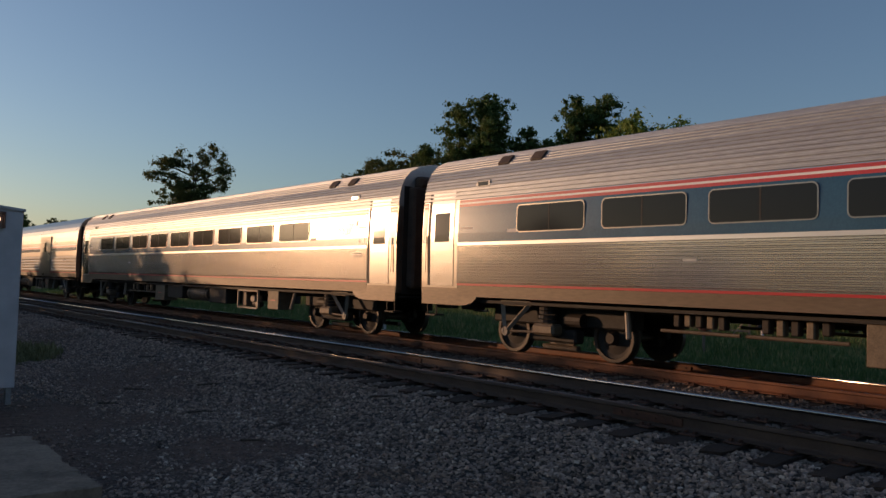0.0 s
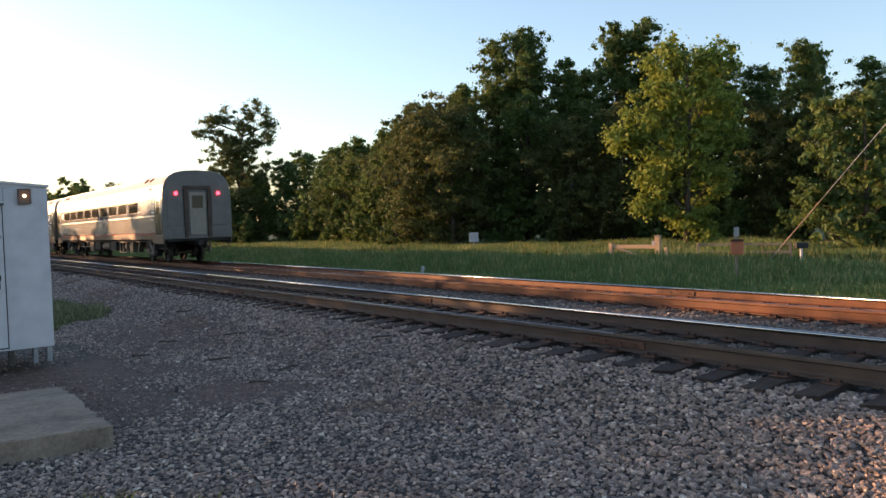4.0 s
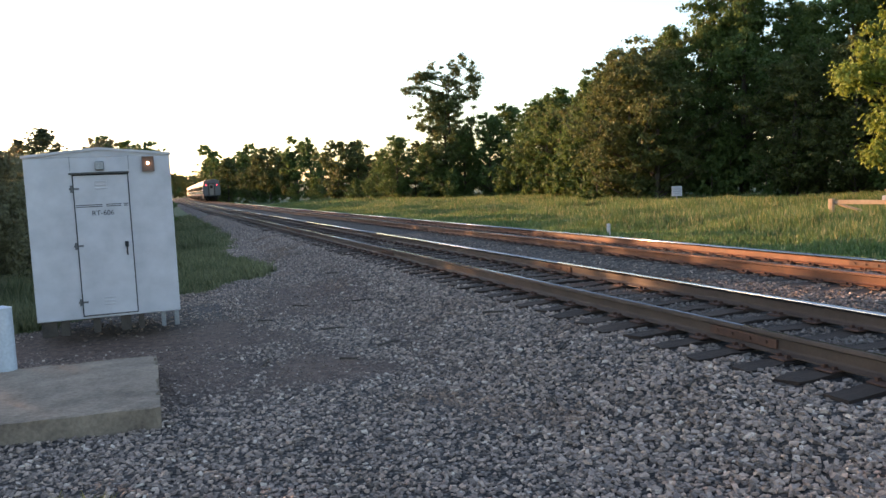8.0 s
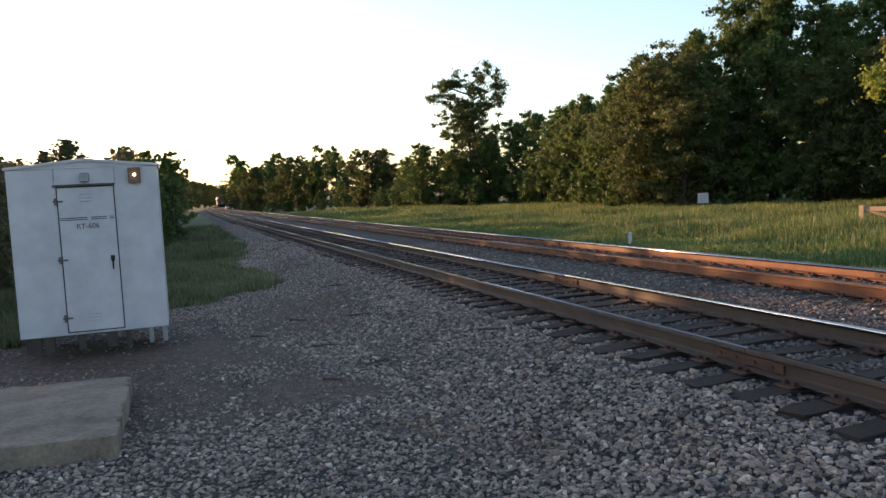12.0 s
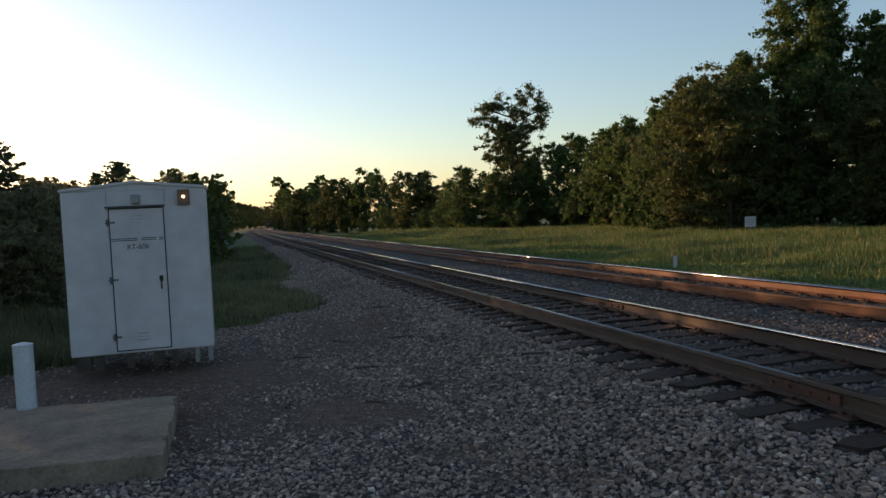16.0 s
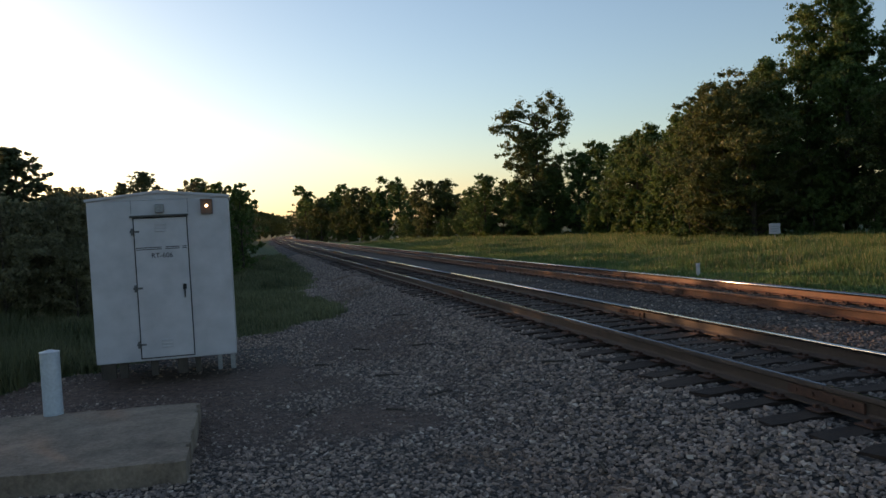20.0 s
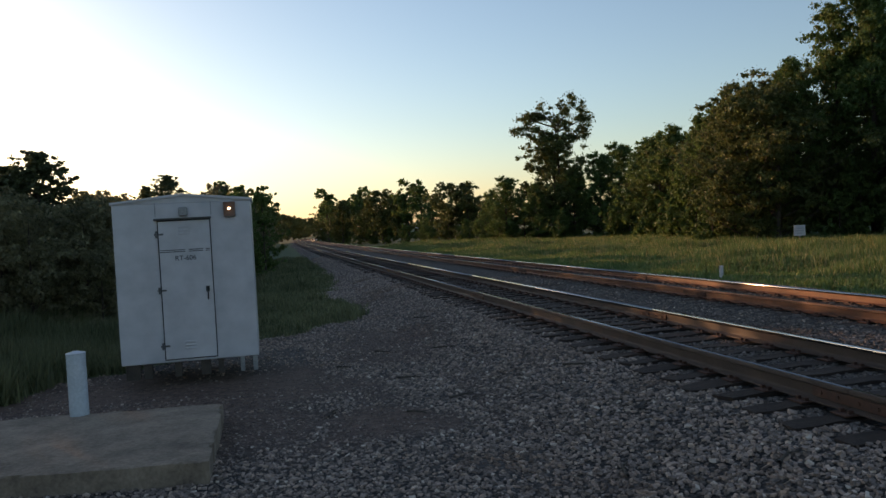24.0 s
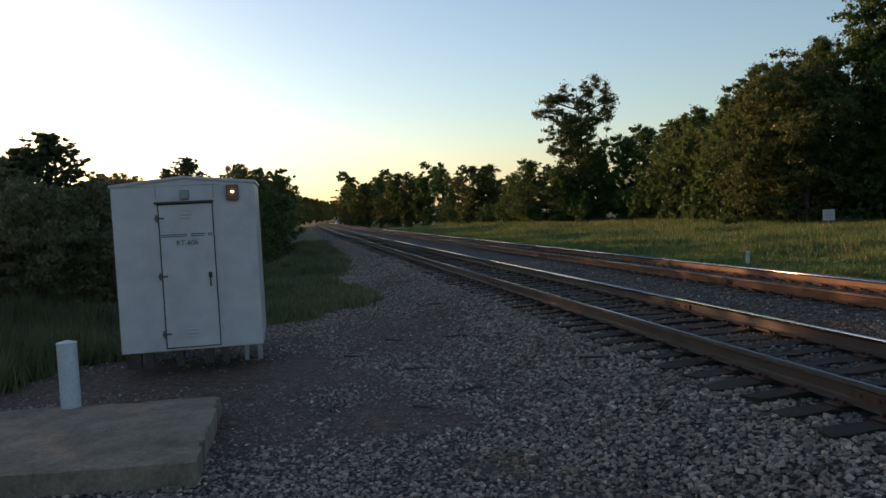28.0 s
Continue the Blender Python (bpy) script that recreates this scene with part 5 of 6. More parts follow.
def under_boxes(car, seed, L):
    rnd = random.Random(seed)
    part("centre_sill", boxed(-0.35, 0.35, -L / 2 + 0.6, L / 2 - 0.6, 0.85, 1.06), M_UNDER, car)
    part("floor_pan", boxed(-1.45, 1.45, -L / 2 + 0.05, L / 2 - 0.05, 1.0, 1.055), M_UNDER, car)
    # (from the leading coupling, length, bottom, kind)
    for d, w, z, kind in UNDER_GEAR:
        y1 = CAR / 2 - d
        y0 = y1 - w
        for sx in (-1, 1):
            if kind == "tank":
                part("air_tank", rodded((sx * 1.12, y0, 0.76), (sx * 1.12, y1, 0.76), 0.25, n=20), M_TANBOX, car, "round dusty air reservoir")
                for y in (y0 + 0.2, y1 - 0.2):
                    part("tank_strap", rodded((sx * 1.12, y - 0.03, 0.76), (sx * 1.12, y + 0.03, 0.76), 0.258, n=20), M_TRUCK, car)
            elif kind == "frame":
                fr = bmesh.new()
                for q in ((y0, y0 + 0.05, z, 1.0), (y1 - 0.05, y1, z, 1.0), (y0, y1, z, z + 0.05), (y0, y1, 0.95, 1.0)):
                    box(fr, sx * 1.4 - 0.03, sx * 1.4 + 0.03, q[0], q[1], q[2], q[3])
                eq = part("equipment_frame", fr, M_BRACKET, car, "open pale steel equipment frame")
                part("device", boxed(sx * 1.2 - 0.12, sx * 1.2 + 0.12, y1 - 0.42, y1 - 0.12, z + 0.06, 0.92, 0.02), M_TANBOX, eq)
                part("device", boxed(sx * 1.18 - 0.14, sx * 1.18 + 0.14, y0 + 0.42, y0 + 0.72, z + 0.2, z + 0.4, 0.03), M_BRACKET, eq)
                part("device", rodded((sx * 1.1, y0 + 0.45, z + 0.14), (sx * 1.1, y0 + 0.8, z + 0.14), 0.11, n=12), M_TRUCK, eq)
                part("gauge", rodded((sx * 1.3, y0 + 0.2, z + 0.14), (sx * 1.36, y0 + 0.2, z + 0.14), 0.09, n=14), M_BRACKET, eq)
            elif kind == "pale":
                part("equipment_box", boxed(sx * 1.15 - 0.26, sx * 1.15 + 0.26, y0, y1, z, 1.01, 0.015), M_SEAT, car, "tan dusty equipment box")
                part("box_mark", boxed(sx * 1.412 - 0.003, sx * 1.412 + 0.003, (y0 + y1) / 2 - 0.14, (y0 + y1) / 2 + 0.14, (z + 1.0) / 2 - 0.012, (z + 1.0) / 2 + 0.012), M_RED, car)
            elif kind == "dark":
                part("equipment_box", boxed(sx * 1.1 - 0.3, sx * 1.1 + 0.3, y0, y1, z, 1.01, 0.03), M_UNDER, car, "grimy dark equipment box")
            else:
                for k in range(5):
                    y = y0 + (k + 0.5) * w / 5
                    part("valve", boxed(sx * 1.25 - 0.08, sx * 1.25 + 0.08, y - 0.06, y + 0.06, 0.72 + 0.07 * rnd.random(), 0.98, 0.02), M_SEAT if k % 2 else M_TRUCK, car)
                part("pipe_run", rodded((sx * 1.3, y0 - 0.2, 0.7), (sx * 1.3, y1 + 0.2, 0.7), 0.03, n=8), M_TANBOX, car)
    for sx in (-1, 1):
        part("air_line", rodded((sx * 1.2, -9.0, 0.98), (sx * 1.2, 9.0, 0.98), 0.025, n=6), M_TRUCK, car)


def emblem_strip(yb, side, k):
    """One of the swept pale stripes of the emblem, fanning out from its foot."""
    bm = bmesh.new()
    a0, a1 = -0.44 + 0.17 * k, -0.29 + 0.17 * k
    foot = -0.06 + 0.06 * k
    ring = [(foot, 2.335 + 0.012 * k), (foot + 0.045, 2.335 + 0.012 * k), (a1, 2.60 + 0.012 * k - 0.012 * abs(k - 3)), (a0, 2.60 + 0.012 * k - 0.012 * abs(k - 3))]
    vs = [bm.verts.new((side * (shell_x(z) + 0.010), yb - y, z)) for y, z in ring]
    bm.faces.new(vs)
    return bm


def raise_shell(car):
    for ob in car.children_recursive:
        for v in ob.data.vertices:
            v.co.z *= 1.07


def coach(label, seed, logo=0, tail=False):
    """A coach; logo: at its leading end (1), its trailing end (-1) or neither (0)."""
    L = CAR - 2 * END
    car = tagged(new("passenger_car"), label, "railway car", "cars of the train")
    body = [SHELL[0], SHELL[1]] + fluted(1.32, 2.04, 0.06, 0.02) + [(shell_x(z), z) for z in (2.08, 2.2, 2.3, 2.5, 2.74, 2.95)]
    part("body", sweep(body, -L / 2 + 1.18, L / 2 - 1.18), M_STEEL, car)
    part("roof", sweep([(1.4, 2.952)] + roof_flutes(), -L / 2, L / 2), M_ROOF, car, "pale weathered fluted roof")
    for s in (-1, 1):
        y0, y1 = sorted((s * (L / 2 - 1.18), s * L / 2))
        part("vestibule", sweep([p for p in SHELL if p[1] < 2.96], y0, y1), M_STEELFLAT, car, "smooth steel vestibule end")
    for side in (-1, 1):
        part("window_band", side_strip(-L / 2 + 1.2, L / 2 - 1.2, 2.10, 2.80, 0.006, side, 4), M_BAND, car, "blue-grey painted window band")
        part("white_stripe", side_strip(-L / 2 + 1.2, L / 2 - 1.2, 2.85, 2.885, 0.008, side, 1), M_STRIPEWHITE, car)
        for za, zb in ((2.80, 2.85), (2.885, 2.935)):
            part("red_stripe", side_strip(-L / 2 + 1.2, L / 2 - 1.2, za, zb, 0.008, side, 1), M_RED, car)
        part("skirt", side_strip(-L / 2 + 1.2, L / 2 - 1.2, 1.04, 1.25, 0.012, side, 2), M_SKIRT, car, "dusty tan skirt under the red stripe")
        part("sill_stripe", side_strip(-L / 2 + 1.2, L / 2 - 1.2, 1.255, 1.295, 0.012, side, 1), M_RED, car, "thin red sill stripe")
        for w in WINDOWS:
            # windows counted from the leading end
            y1 = CAR / 2 - w
            y0 = y1 - 1.68
            fr = part("window_frame", rounded_panel(y0, y1, 2.25, 2.755, 1.58, 1.621, 0.09, side), M_STEELFLAT, car, "rounded steel window frame")
            part("window_pane", rounded_panel(y0 + 0.018, y1 - 0.018, 2.268, 2.737, 1.59, 1.6235, 0.075, side), M_PANE, fr, "dark tinted window pane")
            part("mullion", boxed(side * 1.6235 - 0.002, side * 1.6235 + 0.002, (y0 + y1) / 2 - 0.012, (y0 + y1) / 2 + 0.012, 2.27, 2.735), M_UNDER, fr)
        for s in (-1, 1):
            yc = s * (L / 2 - 0.68)
            d = part("side_door", side_strip(yc - 0.38, yc + 0.38, 1.24, 3.12, 0.012, side, 8), M_DOOR, car, "brushed steel sliding side door")
            part("door_window", side_strip(yc - 0.24, yc + 0.24, 2.12, 2.70, 0.018, side, 4), M_PANE, d, "dark door window")
            part("door_gap", side_strip(yc + 0.38, yc + 0.47, 1.24, 3.12, 0.013, side, 8), M_DARK, d)
            for za, zb, mm, nm in ((2.80, 2.85, M_RED, "red_stripe"), (2.85, 2.885, M_STRIPEWHITE, "white_stripe"), (2.885, 2.935, M_RED, "red_stripe"), (2.10, 2.80, M_BAND, "window_band")):
                e0, e1 = sorted((s * (L / 2 - 0.02), s * (L / 2 - (0.16 if s > 0 else 0.27))))
                part(nm, side_strip(e0, e1, za, zb, 0.007, side, 2), mm, car)
            for q in (s * 0.52,):
                part("grab_rail", rodded((side * 1.63, yc + q, 1.5), (side * 1.63, yc + q, 2.25), 0.014, n=6), M_STEELFLAT, car)
            v = part("roof_vent", boxed(side * 1.51 - 0.04, side * 1.51 + 0.04, s * (L / 2 - 1.87) - 0.22, s * (L / 2 - 1.87) + 0.22, 3.16, 3.3, 0.02), M_GREY, car, "small louvred vent")
            part("vent_glass", boxed(side * 1.552 - 0.004, side * 1.552 + 0.004, s * (L / 2 - 1.87) - 0.15, s * (L / 2 - 1.87) + 0.15, 3.19, 3.27, 0.003), M_PANE, car)
        for s in (-1, 1):
            for k in (2.3, 3.2):
                part("roof_hatch", boxed(-0.12, 0.12, -0.17, 0.17, -0.03, 0.04, 0.02, m=pose(side * 1.31, s * (L / 2 - k), 3.66, 0, side * 48, 0)), M_BELLOWS, car, "dark roof hatch")
        if logo:
            yb = logo * (CAR / 2 - 2.65)
            for k in range(5):
                part("emblem", emblem_strip(yb, side, k), M_STRIPEWHITE, car, "pale swept emblem stripe")
            part("emblem_bar", side_strip(yb - 0.34, yb + 0.3, 2.665, 2.70, 0.010, side, 1), M_STRIPEWHITE, car)
        for y, w, z, hh in ((CAR / 2 - 3.28, 0.28, 2.26, 0.06), (CAR / 2 - 1.95, 0.34, 2.36, 0.035), (-CAR / 2 + 4.2, 0.28, 2.26, 0.06), (-CAR / 2 + 1.9, 0.42, 2.5, 0.03), (-CAR / 2 + 2.1, 0.4, 1.86, 0.07), (CAR / 2 - 7.2, 0.24, 1.7, 0.06)):
            part("car_marking", side_strip(y - w / 2, y + w / 2, z, z + hh, 0.016 if z < 2.05 else 0.010, side, 1), M_MARK, car)
        for y in (-CAR / 2 + 1.82, -CAR / 2 + 2.02):
            part("door_button", rodded((side * 1.60, y, 2.22), (side * 1.617, y, 2.22), 0.05, n=12), M_STRIPEWHITE, car, "round pale door control plate")
        part("marker_plate", boxed(side * 1.606 - 0.012, side * 1.606 + 0.012, -CAR / 2 + 2.1, -CAR / 2 + 2.18, 2.55, 2.68, 0.004), M_STRIPEWHITE, car)
        part("belt_rail", side_strip(-L / 2 + 1.2, L / 2 - 1.2, 2.035, 2.098, 0.015, side, 1), M_BELT, car, "bright steel belt rail")
        for s in (-1, 1):
            # lower end panel with the rounded corner over the wheels
            arch = bmesh.new()
            e, i = s * (L / 2 - 0.02), s * (L / 2 - 1.9)
            ring = [(e, 1.2), (e, 0.86), (s * (L / 2 - 1.3), 0.86)] + [(s * (L / 2 - 1.3 - 0.5 * math.sin(t)), 0.86 + 0.22 * (1 - math.cos(t))) for t in (0.4, 0.8, 1.2, 1.57)] + [(i, 1.2)]
            va = [arch.verts.new((side * 1.592, y, z)) for y, z in ring]
            vb = [arch.verts.new((side * 1.54, y, z)) for y, z in ring]
            n = len(ring)
            arch.faces.new(va)
            arch.faces.new(vb[::-1])
            for k in range(n):
                arch.faces.new((va[k], vb[k], vb[(k + 1) % n], va[(k + 1) % n]))
            bmesh.ops.recalc_face_normals(arch, faces=arch.faces)
            part("end_apron", arch, M_SKIRT, car, "dusty steel apron curving over the wheels")
    car_ends(car, L, tail)
    raise_shell(car)
    for s in (-1, 1):
        build_truck(car, s * (L / 2 - 3.42))
    under_boxes(car, seed, L)
    return car


def baggage_car(label):
    L = CAR - 2 * END
    car = tagged(new("baggage_car"), label, "railway car", "cars of the train")
    body = [SHELL[0], SHELL[1]] + fluted(1.32, 2.04, 0.144, 0.012) + [(shell_x(2.08), 2.08), (shell_x(2.74), 2.74)] + list(SHELL[7:])
    part("body", sweep(body, -L / 2, L / 2), M_STEELFLAT, car)
    for side in (-1, 1):
        for za, zb, mm, nm in ((2.45, 2.53, M_RED, "red_stripe"), (2.30, 2.44, M_BAND, "blue_stripe"), (2.54, 2.58, M_STRIPEWHITE, "white_stripe"), (1.255, 1.295, M_RED, "sill_stripe")):
            part(nm, side_strip(-L / 2 + 0.1, L / 2 - 0.1, za, zb, 0.008, side, 1), mm, car)
        for yc in (-6.6, 6.6):
            d = part("cargo_door", rounded_panel(yc - 1.1, yc + 1.1, 1.24, 3.05, 1.55, 1.63, 0.05, side), M_STEELFLAT, car, "wide steel cargo door")
            part("door_window", rounded_panel(yc - 0.2, yc + 0.2, 2.3, 2.75, 1.6, 1.634, 0.05, side), M_PANE, d)
    car_ends(car, L)
    raise_shell(car)
    for s in (-1, 1):
        build_truck(car, s * (L / 2 - 3.42))
    under_boxes(car, 77, L)
    return car


def locomotive(label):
    L = 20.4
    car = tagged(new("locomotive"), label, "locomotive")
    prof = [(1.48, 1.0), (1.52, 1.3), (1.52, 3.6), (1.3, 4.1), (0.8, 4.35), (0.0, 4.38)]
    part("body", sweep(prof, -L / 2, L / 2 - 2.2), M_STEELFLAT, car)
    nose = bmesh.new()
    box(nose, -1.45, 1.45, L / 2 - 2.2, L / 2, 1.0, 3.2, 0.25)
    part("nose", nose, M_STRIPEWHITE, car)
    for side in (-1, 1):
        part("blue_band", boxed(side * 1.528 - 0.006, side * 1.528 + 0.006, -L / 2 + 0.2, L / 2 - 2.4, 2.2, 3.4), M_BAND, car)
        part("red_stripe", boxed(side * 1.528 - 0.006, side * 1.528 + 0.006, -L / 2 + 0.2, L / 2 - 2.4, 2.05, 2.15), M_RED, car)
    for s in (-1, 1):
        build_truck(car, s * 5.6)
    part("fuel_tank", boxed(-1.3, 1.3, -3.2, 3.2, 0.4, 1.0, 0.08), M_UNDER, car)
    return car


GAP0 = 13.9          # coupling before the camera when the film begins
CONSIST = [(locomotive("grey diesel locomotive with blue and red bands"), 2 * CAR + 10.5),
           (baggage_car("plain steel baggage car with wide cargo doors"), 1 * CAR + CAR / 2),
           (coach("fluted stainless steel coach with red-edged blue window band", 1, -1), CAR / 2)]
first = CONSIST[2][0]
CONSIST += [(coach("fluted stainless steel coach with dusty lower flutes", 5, -1), -CAR / 2)]
for k in (1, 2):
    CONSIST.append((copy_thing(first, Matrix()), -CAR / 2 - k * CAR))
CONSIST.append((coach("last stainless steel coach with red tail marker lights", 9, 1, True), -CAR / 2 - 3 * CAR))


# ---- what moves ----
def train_at(t):
    """Where the coupling GAP0 has come to along the line."""
    if t <= 2.5:
        return GAP0 + 30.15 * t
    return GAP0 + 75.4 + 30.15 * (t - 2.5) + 4.0 * smooth(2.5, 4.5, t)


def motions():
    for car, off in CONSIST:
        rows = []
        for t in (0, 0.5, 1, 1.5, 2, 2.5, 3, 3.5, 4, 4.5, 5, 6, 7, 8, 9, 10, 11, 12, 13, 14, 15, 16, 18, 20, 22, 24, 26, 28):
            y = train_at(t) + off
            half = 9.0
            ya, yb = y - half, y + half
            heading = -math.degrees(math.atan2(line_x(yb) - line_x(ya), yb - ya))
            tilt = math.degrees(math.atan2(line_z(yb) - line_z(ya), yb - ya))
            rows.append((t, pose((line_x(ya) + line_x(yb)) / 2 + TRACK, y, (line_z(ya) + line_z(yb)) / 2 - 0.08, tilt, 0, heading)))
        walk(car, rows)


# ---- small things beyond the tracks ----
def build_marker_post():
    x, y = 13.0, 28.73
    z = land(x, y) + 0.08
    p = thing("marker_post", x, y, z, "short white marker post in the meadow grass", "post")
    part("shaft", boxed(-0.065, 0.065, -0.065, 0.065, -0.25, 0.56, 0.012), M_WHITE, p)
    part("cap", boxed(-0.07, 0.07, -0.07, 0.07, 0.56, 0.60, 0.01), M_WHITE, p)


def build_sign():
    x, y = 29.7, 45.7
    z = land(x, y)
    s = thing("sign", x, y, z, "small white square sign on a post in the meadow", "sign", rz=-35)
    top = -0.12 - z
    part("post", boxed(-0.04, 0.04, 0.02, 0.08, -0.2, top, 0.005), M_GREY, s)
    part("panel", boxed(-0.36, 0.36, -0.015, 0.012, top - 0.72, top, 0.006), M_WHITE, s, "white painted sign panel")
    bars = bmesh.new()
    for k, w in enumerate((0.22, 0.26, 0.16)):
        box(bars, -w, w, -0.021, -0.016, top - 0.24 - k * 0.17, top - 0.18 - k * 0.17)
    part("sign_bars", bars, M_INKPALE, s, "faint grey lines of writing")


def build_gate():
    a, b = Vector((24.6, 27.4)), Vector((25.4, 24.9))
    d = (b - a).normalized()
    z = land(a.x, a.y)
    g = thing("timber_gate", a.x, a.y, z + 0.22, "pale timber gate with a diagonal brace at the meadow's edge", "gate", rz=math.degrees(math.atan2(d.y, d.x)))
    L = (b - a).length
    part("post", boxed(-0.11, 0.11, -0.11, 0.11, -0.6, 0.98, 0.02), M_BEAM, g)
    part("post", boxed(L - 0.13, L + 0.13, -0.13, 0.13, -0.6, 1.35, 0.02), M_BEAM, g)
    part("post_cap", boxed(L - 0.16, L + 0.16, -0.16, 0.16, 1.35, 1.42, 0.02), M_WOOD, g)
    part("top_rail", boxed(0.11, L - 0.13, -0.045, 0.045, 0.72, 0.92, 0.012), M_BEAM, g)
    part("brace", rodded((0.15, 0, 0.78), (L - 0.2, 0, 0.1), 0.07, n=4), M_BEAM, g)
    part("low_rail", boxed(0.11, L - 0.13, -0.04, 0.04, 0.02, 0.16, 0.012), M_BEAM, g)
    part("latch_box", boxed(L - 0.3, L - 0.14, -0.12, 0.1, 0.92, 1.12, 0.015), M_WHITE, g)
    part("stub_post", boxed(L + 0.35, L + 0.5, -0.08, 0.08, -0.6, 0.8, 0.015), M_BEAM, g)


def build_orange_box():
    x, y = 18.9, 16.1
    z = land(x, y)
    p = thing("utility_box", x, y, z, "orange box with a small grey sign above it", "utility box", rz=-50)
    t = -0.02 - z
    part("post", boxed(-0.05, 0.05, 0.12, 0.22, -0.2, t + 0.52, 0.01), M_WOOD, p)
    part("cabinet", boxed(-0.22, 0.22, -0.12, 0.12, t - 0.45, t, 0.02), M_ORANGE, p, "orange painted box")
    part("lid", boxed(-0.24, 0.24, -0.14, 0.14, t, t + 0.03, 0.008), M_ORANGE, p)
    part("bracket", boxed(-0.2, 0.24, 0.0, 0.1, t + 0.04, t + 0.14, 0.01), M_PLATE, p)
    part("sign_plate", boxed(-0.1, 0.1, 0.1, 0.119, t + 0.24, t + 0.6, 0.004), M_GREY, p)


def build_rail_fence():
    f = thing("rail_fence", 27.0, 23.6, land(27.0, 23.6) + 0.1, "weathered grey rail fence in the grass", "fence", rz=-62)
    for k in range(3):
        part("post", boxed(k * 2.2 - 0.06, k * 2.2 + 0.06, -0.06, 0.06, -0.2, 1.05, 0.01), M_WOOD, f)
    for k in range(2):
        for h in (0.55, 0.95):
            part("rail", boxed(k * 2.2 + 0.05, k * 2.2 + 2.15, -0.03, 0.03, h - 0.05, h + 0.05, 0.008), M_WOOD, f)


def build_pole():
    """Utility pole beside the side road: cross arm, wires over the line, and a guy wire to the ground."""
    px, py = 29.2, 11.0
    z = land(px, py)
    p = thing("utility_pole", px, py, z, "wooden utility pole with a cross arm and insulators", "utility pole")
    h = 10.1 - z
    part("pole", rodded((0, 0, -0.5), (0, 0, h + 0.3), 0.15, 0.10, n=14), M_WOOD, p)
    part("cross_arm", boxed(-0.06, 0.06, -1.2, 1.2, h - 0.1, h + 0.02, 0.01), M_WOOD, p)
    for k in (-1.05, -0.35, 0.2, 0.9):
        part("insulator", rod(rodded((0, k, h + 0.02), (0, k, h + 0.14), 0.03, n=10), (0, k, h + 0.14), (0, k, h + 0.2), 0.055, 0.03, n=10), M_GREY, p)
    a, b = Vector((-1.0, 9.4, 0.0)), Vector((0, 0.1, h - 0.6))
    part("guy_wire", rodded(a, b, 0.02, n=6), M_GREY, p, "slanting steel guy wire")
    part("guy_guard", rodded(a.lerp(b, 0.06), a.lerp(b, 0.27), 0.035, n=8), M_WOOD, p, "pale weathered guy wire guard")
    for k in (-1.05, -0.35, 0.2, 0.9):
        bm = bmesh.new()
        pts = []
        for i in range(15):
            f = i / 14
            pts.append(Vector((-f * 44, k - f * 11.6, h + 0.2 - 4 * 0.6 * f * (1 - f))))
        for u, v in zip(pts, pts[1:]):
            rod(bm, u, v, 0.011, n=5, caps=False)
        part("wire", bm, M_DARK, p, "thin sagging overhead wire")


def build_mailbox():
    x, y = 25.9, 17.4
    z = land(x, y)
    m = thing("mailbox", x, y, z, "dark mailbox on a white post beside the road", "mailbox", rz=-30)
    part("post", boxed(-0.05, 0.05, -0.05, 0.05, -0.2, 0.95, 0.01), M_WHITE, m)
    bm = boxed(-0.28, 0.28, -0.11, 0.11, 0.95, 1.1, 0.015)
    rod(bm, (-0.28, 0, 1.1), (0.28, 0, 1.1), 0.11, n=16)
    part("body", bm, M_DARK, m, "dark metal mailbox body")


def build_road():
    bm = bmesh.new()
    rows = []
    for i in range(50):
        y = 20.5 - i * 1.2
        x = 28.0 + (18.0 - y) * 0.35
        rows.append([bm.verts.new((x + w, y, land(x + w, y) + (0.06 if abs(w) < 2.3 else -0.06))) for w in (-2.4, -2.2, 0, 2.2, 2.4)])
    for a, b in zip(rows, rows[1:]):
        for k in range(4):
            bm.faces.new((a[k], a[k + 1], b[k + 1], b[k]))
    ob = link("road", bm, M_ASPHALT, label="narrow grey asphalt side road beyond the meadow")
    tagged(ob, category="road", kind="structure")


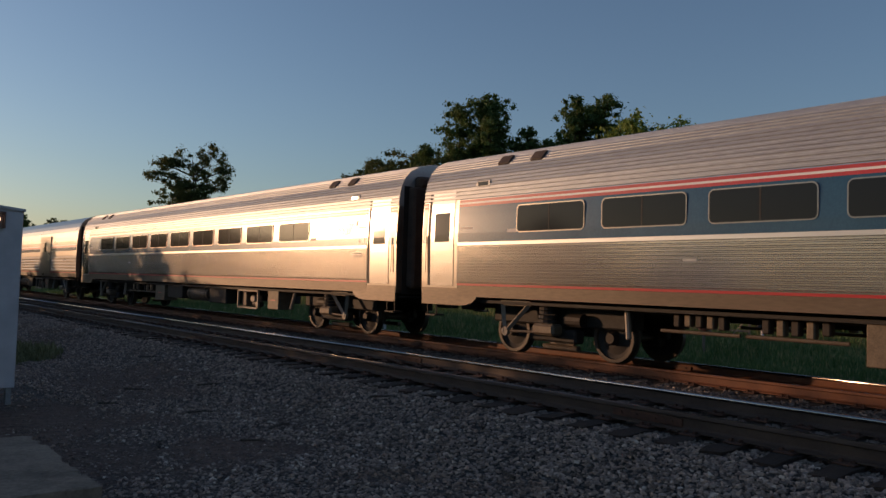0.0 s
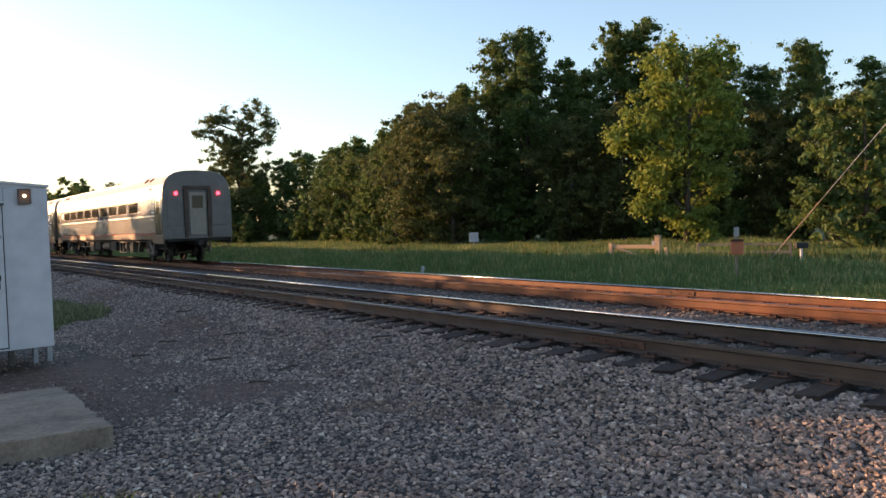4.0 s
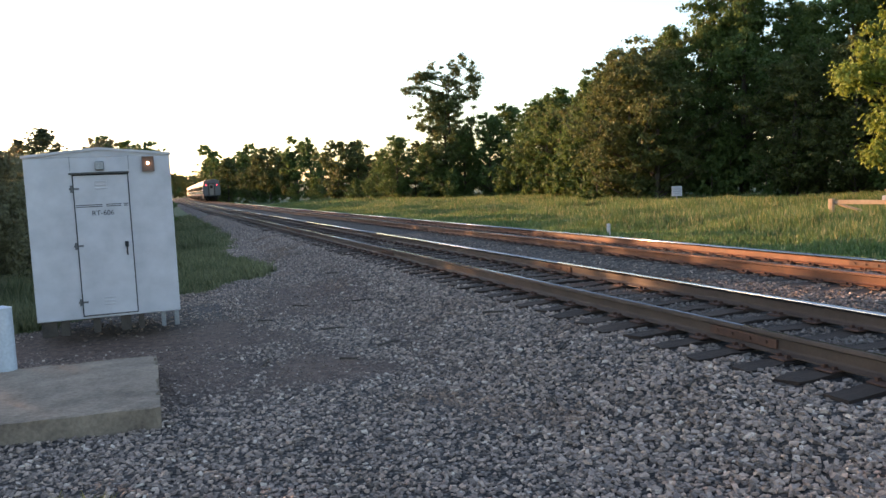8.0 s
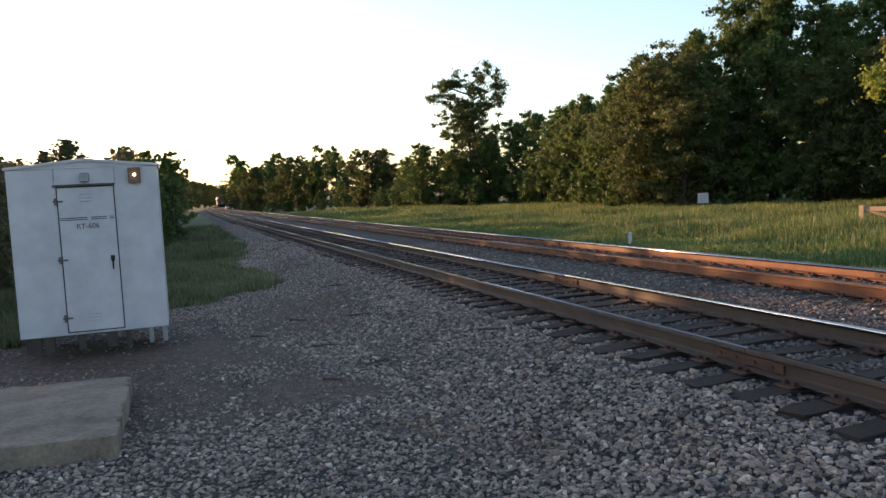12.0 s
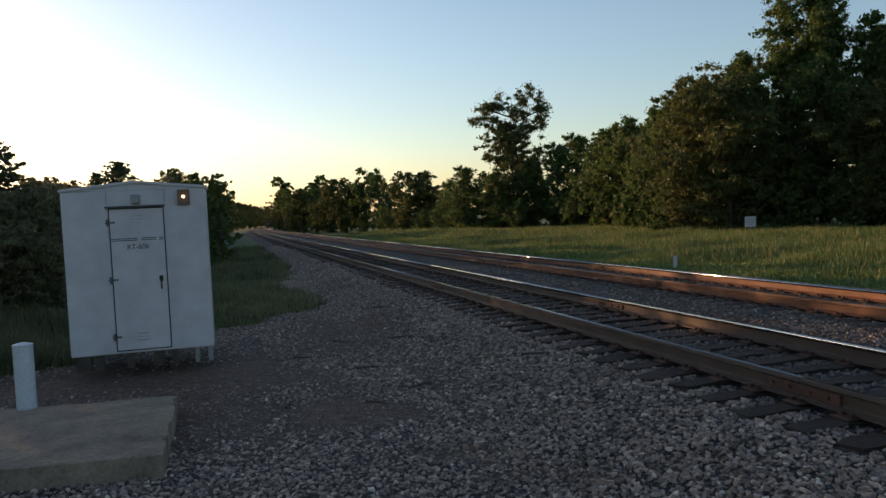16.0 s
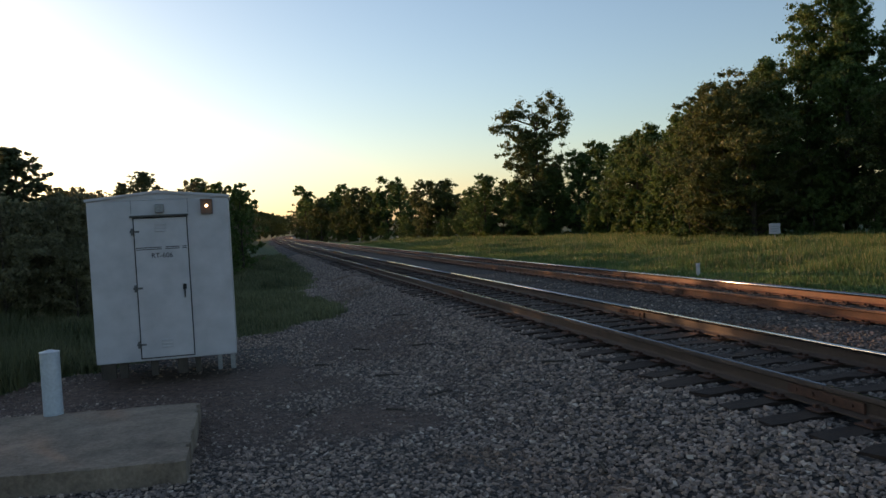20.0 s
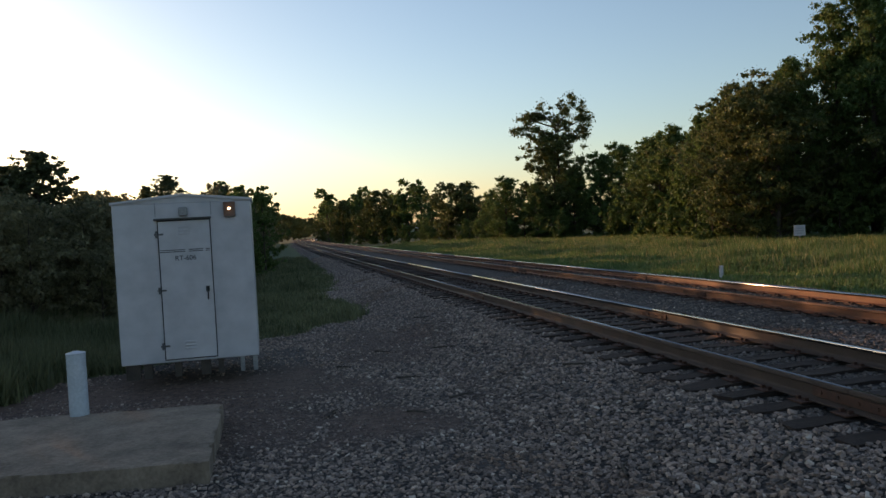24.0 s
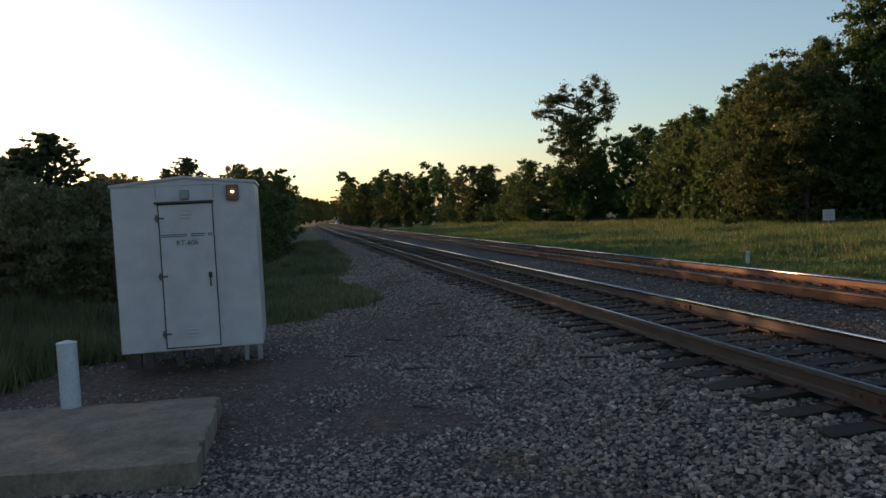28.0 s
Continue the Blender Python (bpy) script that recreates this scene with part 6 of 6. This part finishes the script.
def build_far_signal():
    y = 262.0
    x = line_x(y) + TRACK + 4.2
    z = land(x, y)
    s = thing("railway_signal", x, y, z, "far railway equipment cabinet with a white roof board", "signal")
    part("mast", boxed(-0.1, 0.1, -0.1, 0.1, 0, 5.2, 0.01), M_GREY, s)
    part("board", boxed(-1.6, 1.6, -0.06, 0.06, 4.3, 4.9, 0.02), M_WHITE, s, "long white board")
    part("cabinet", boxed(-3.6, -2.2, -0.5, 0.5, 0, 1.9, 0.03), M_WHITE, s)


M_INKPALE = plain("faded_grey_ink", (0.32, 0.33, 0.35), 0.7)
M_ORANGE = worn("orange_box_paint", (0.40, 0.11, 0.05), (0.52, 0.17, 0.075), 5.0, 0.7)
M_ASPHALT = worn("grey_asphalt", (0.06, 0.06, 0.062), (0.11, 0.11, 0.112), 2.0, 0.9, 0.0, 60.0, 0.3)
build_marker_post()
build_sign()
build_gate()
build_orange_box()
build_rail_fence()
build_pole()
build_mailbox()
build_road()
build_far_signal()


def build_twigs():
    """Dark broken sticks and bark lying on the gravel."""
    rnd = random.Random(71)
    for x, y, ln in ((-2.6, 12.2, 0.5), (-3.2, 8.8, 0.35), (-3.9, 8.2, 0.3), (-4.8, 8.6, 0.3), (-1.9, 6.4, 0.4), (-2.7, 5.2, 0.3), (-3.6, 10.4, 0.35), (-1.7, 8.6, 0.45), (-4.4, 11.8, 0.3), (-2.2, 16.0, 0.6), (-3.6, 13.0, 0.4), (-1.8, 4.4, 0.3)):
        t = thing("twig", x, y, land(x, y) + 0.025, "dark broken stick lying on the gravel", "twig", "sticks on the gravel", rnd.uniform(-60, 60))
        bm = bmesh.new()
        limb(bm, (-ln / 2, 0, 0), (ln / 2, 0.03, 0.01), 0.016, 0.008, (0, 0.04, 0.0), 5)
        limb(bm, (ln * 0.05, 0.03, 0.0), (ln * 0.3, ln * 0.25, 0.02), 0.008, 0.004, (0, 0.01, 0.0), 4)
        part("stick", bm, M_BARK, t)


build_twigs()


# ---- stones and ties, piece by piece ----
build_stones()
add_ties(track_near, 0.0, 0.0, random.Random(1))
add_ties(track_far, TRACK, -0.08, random.Random(2))
motions()
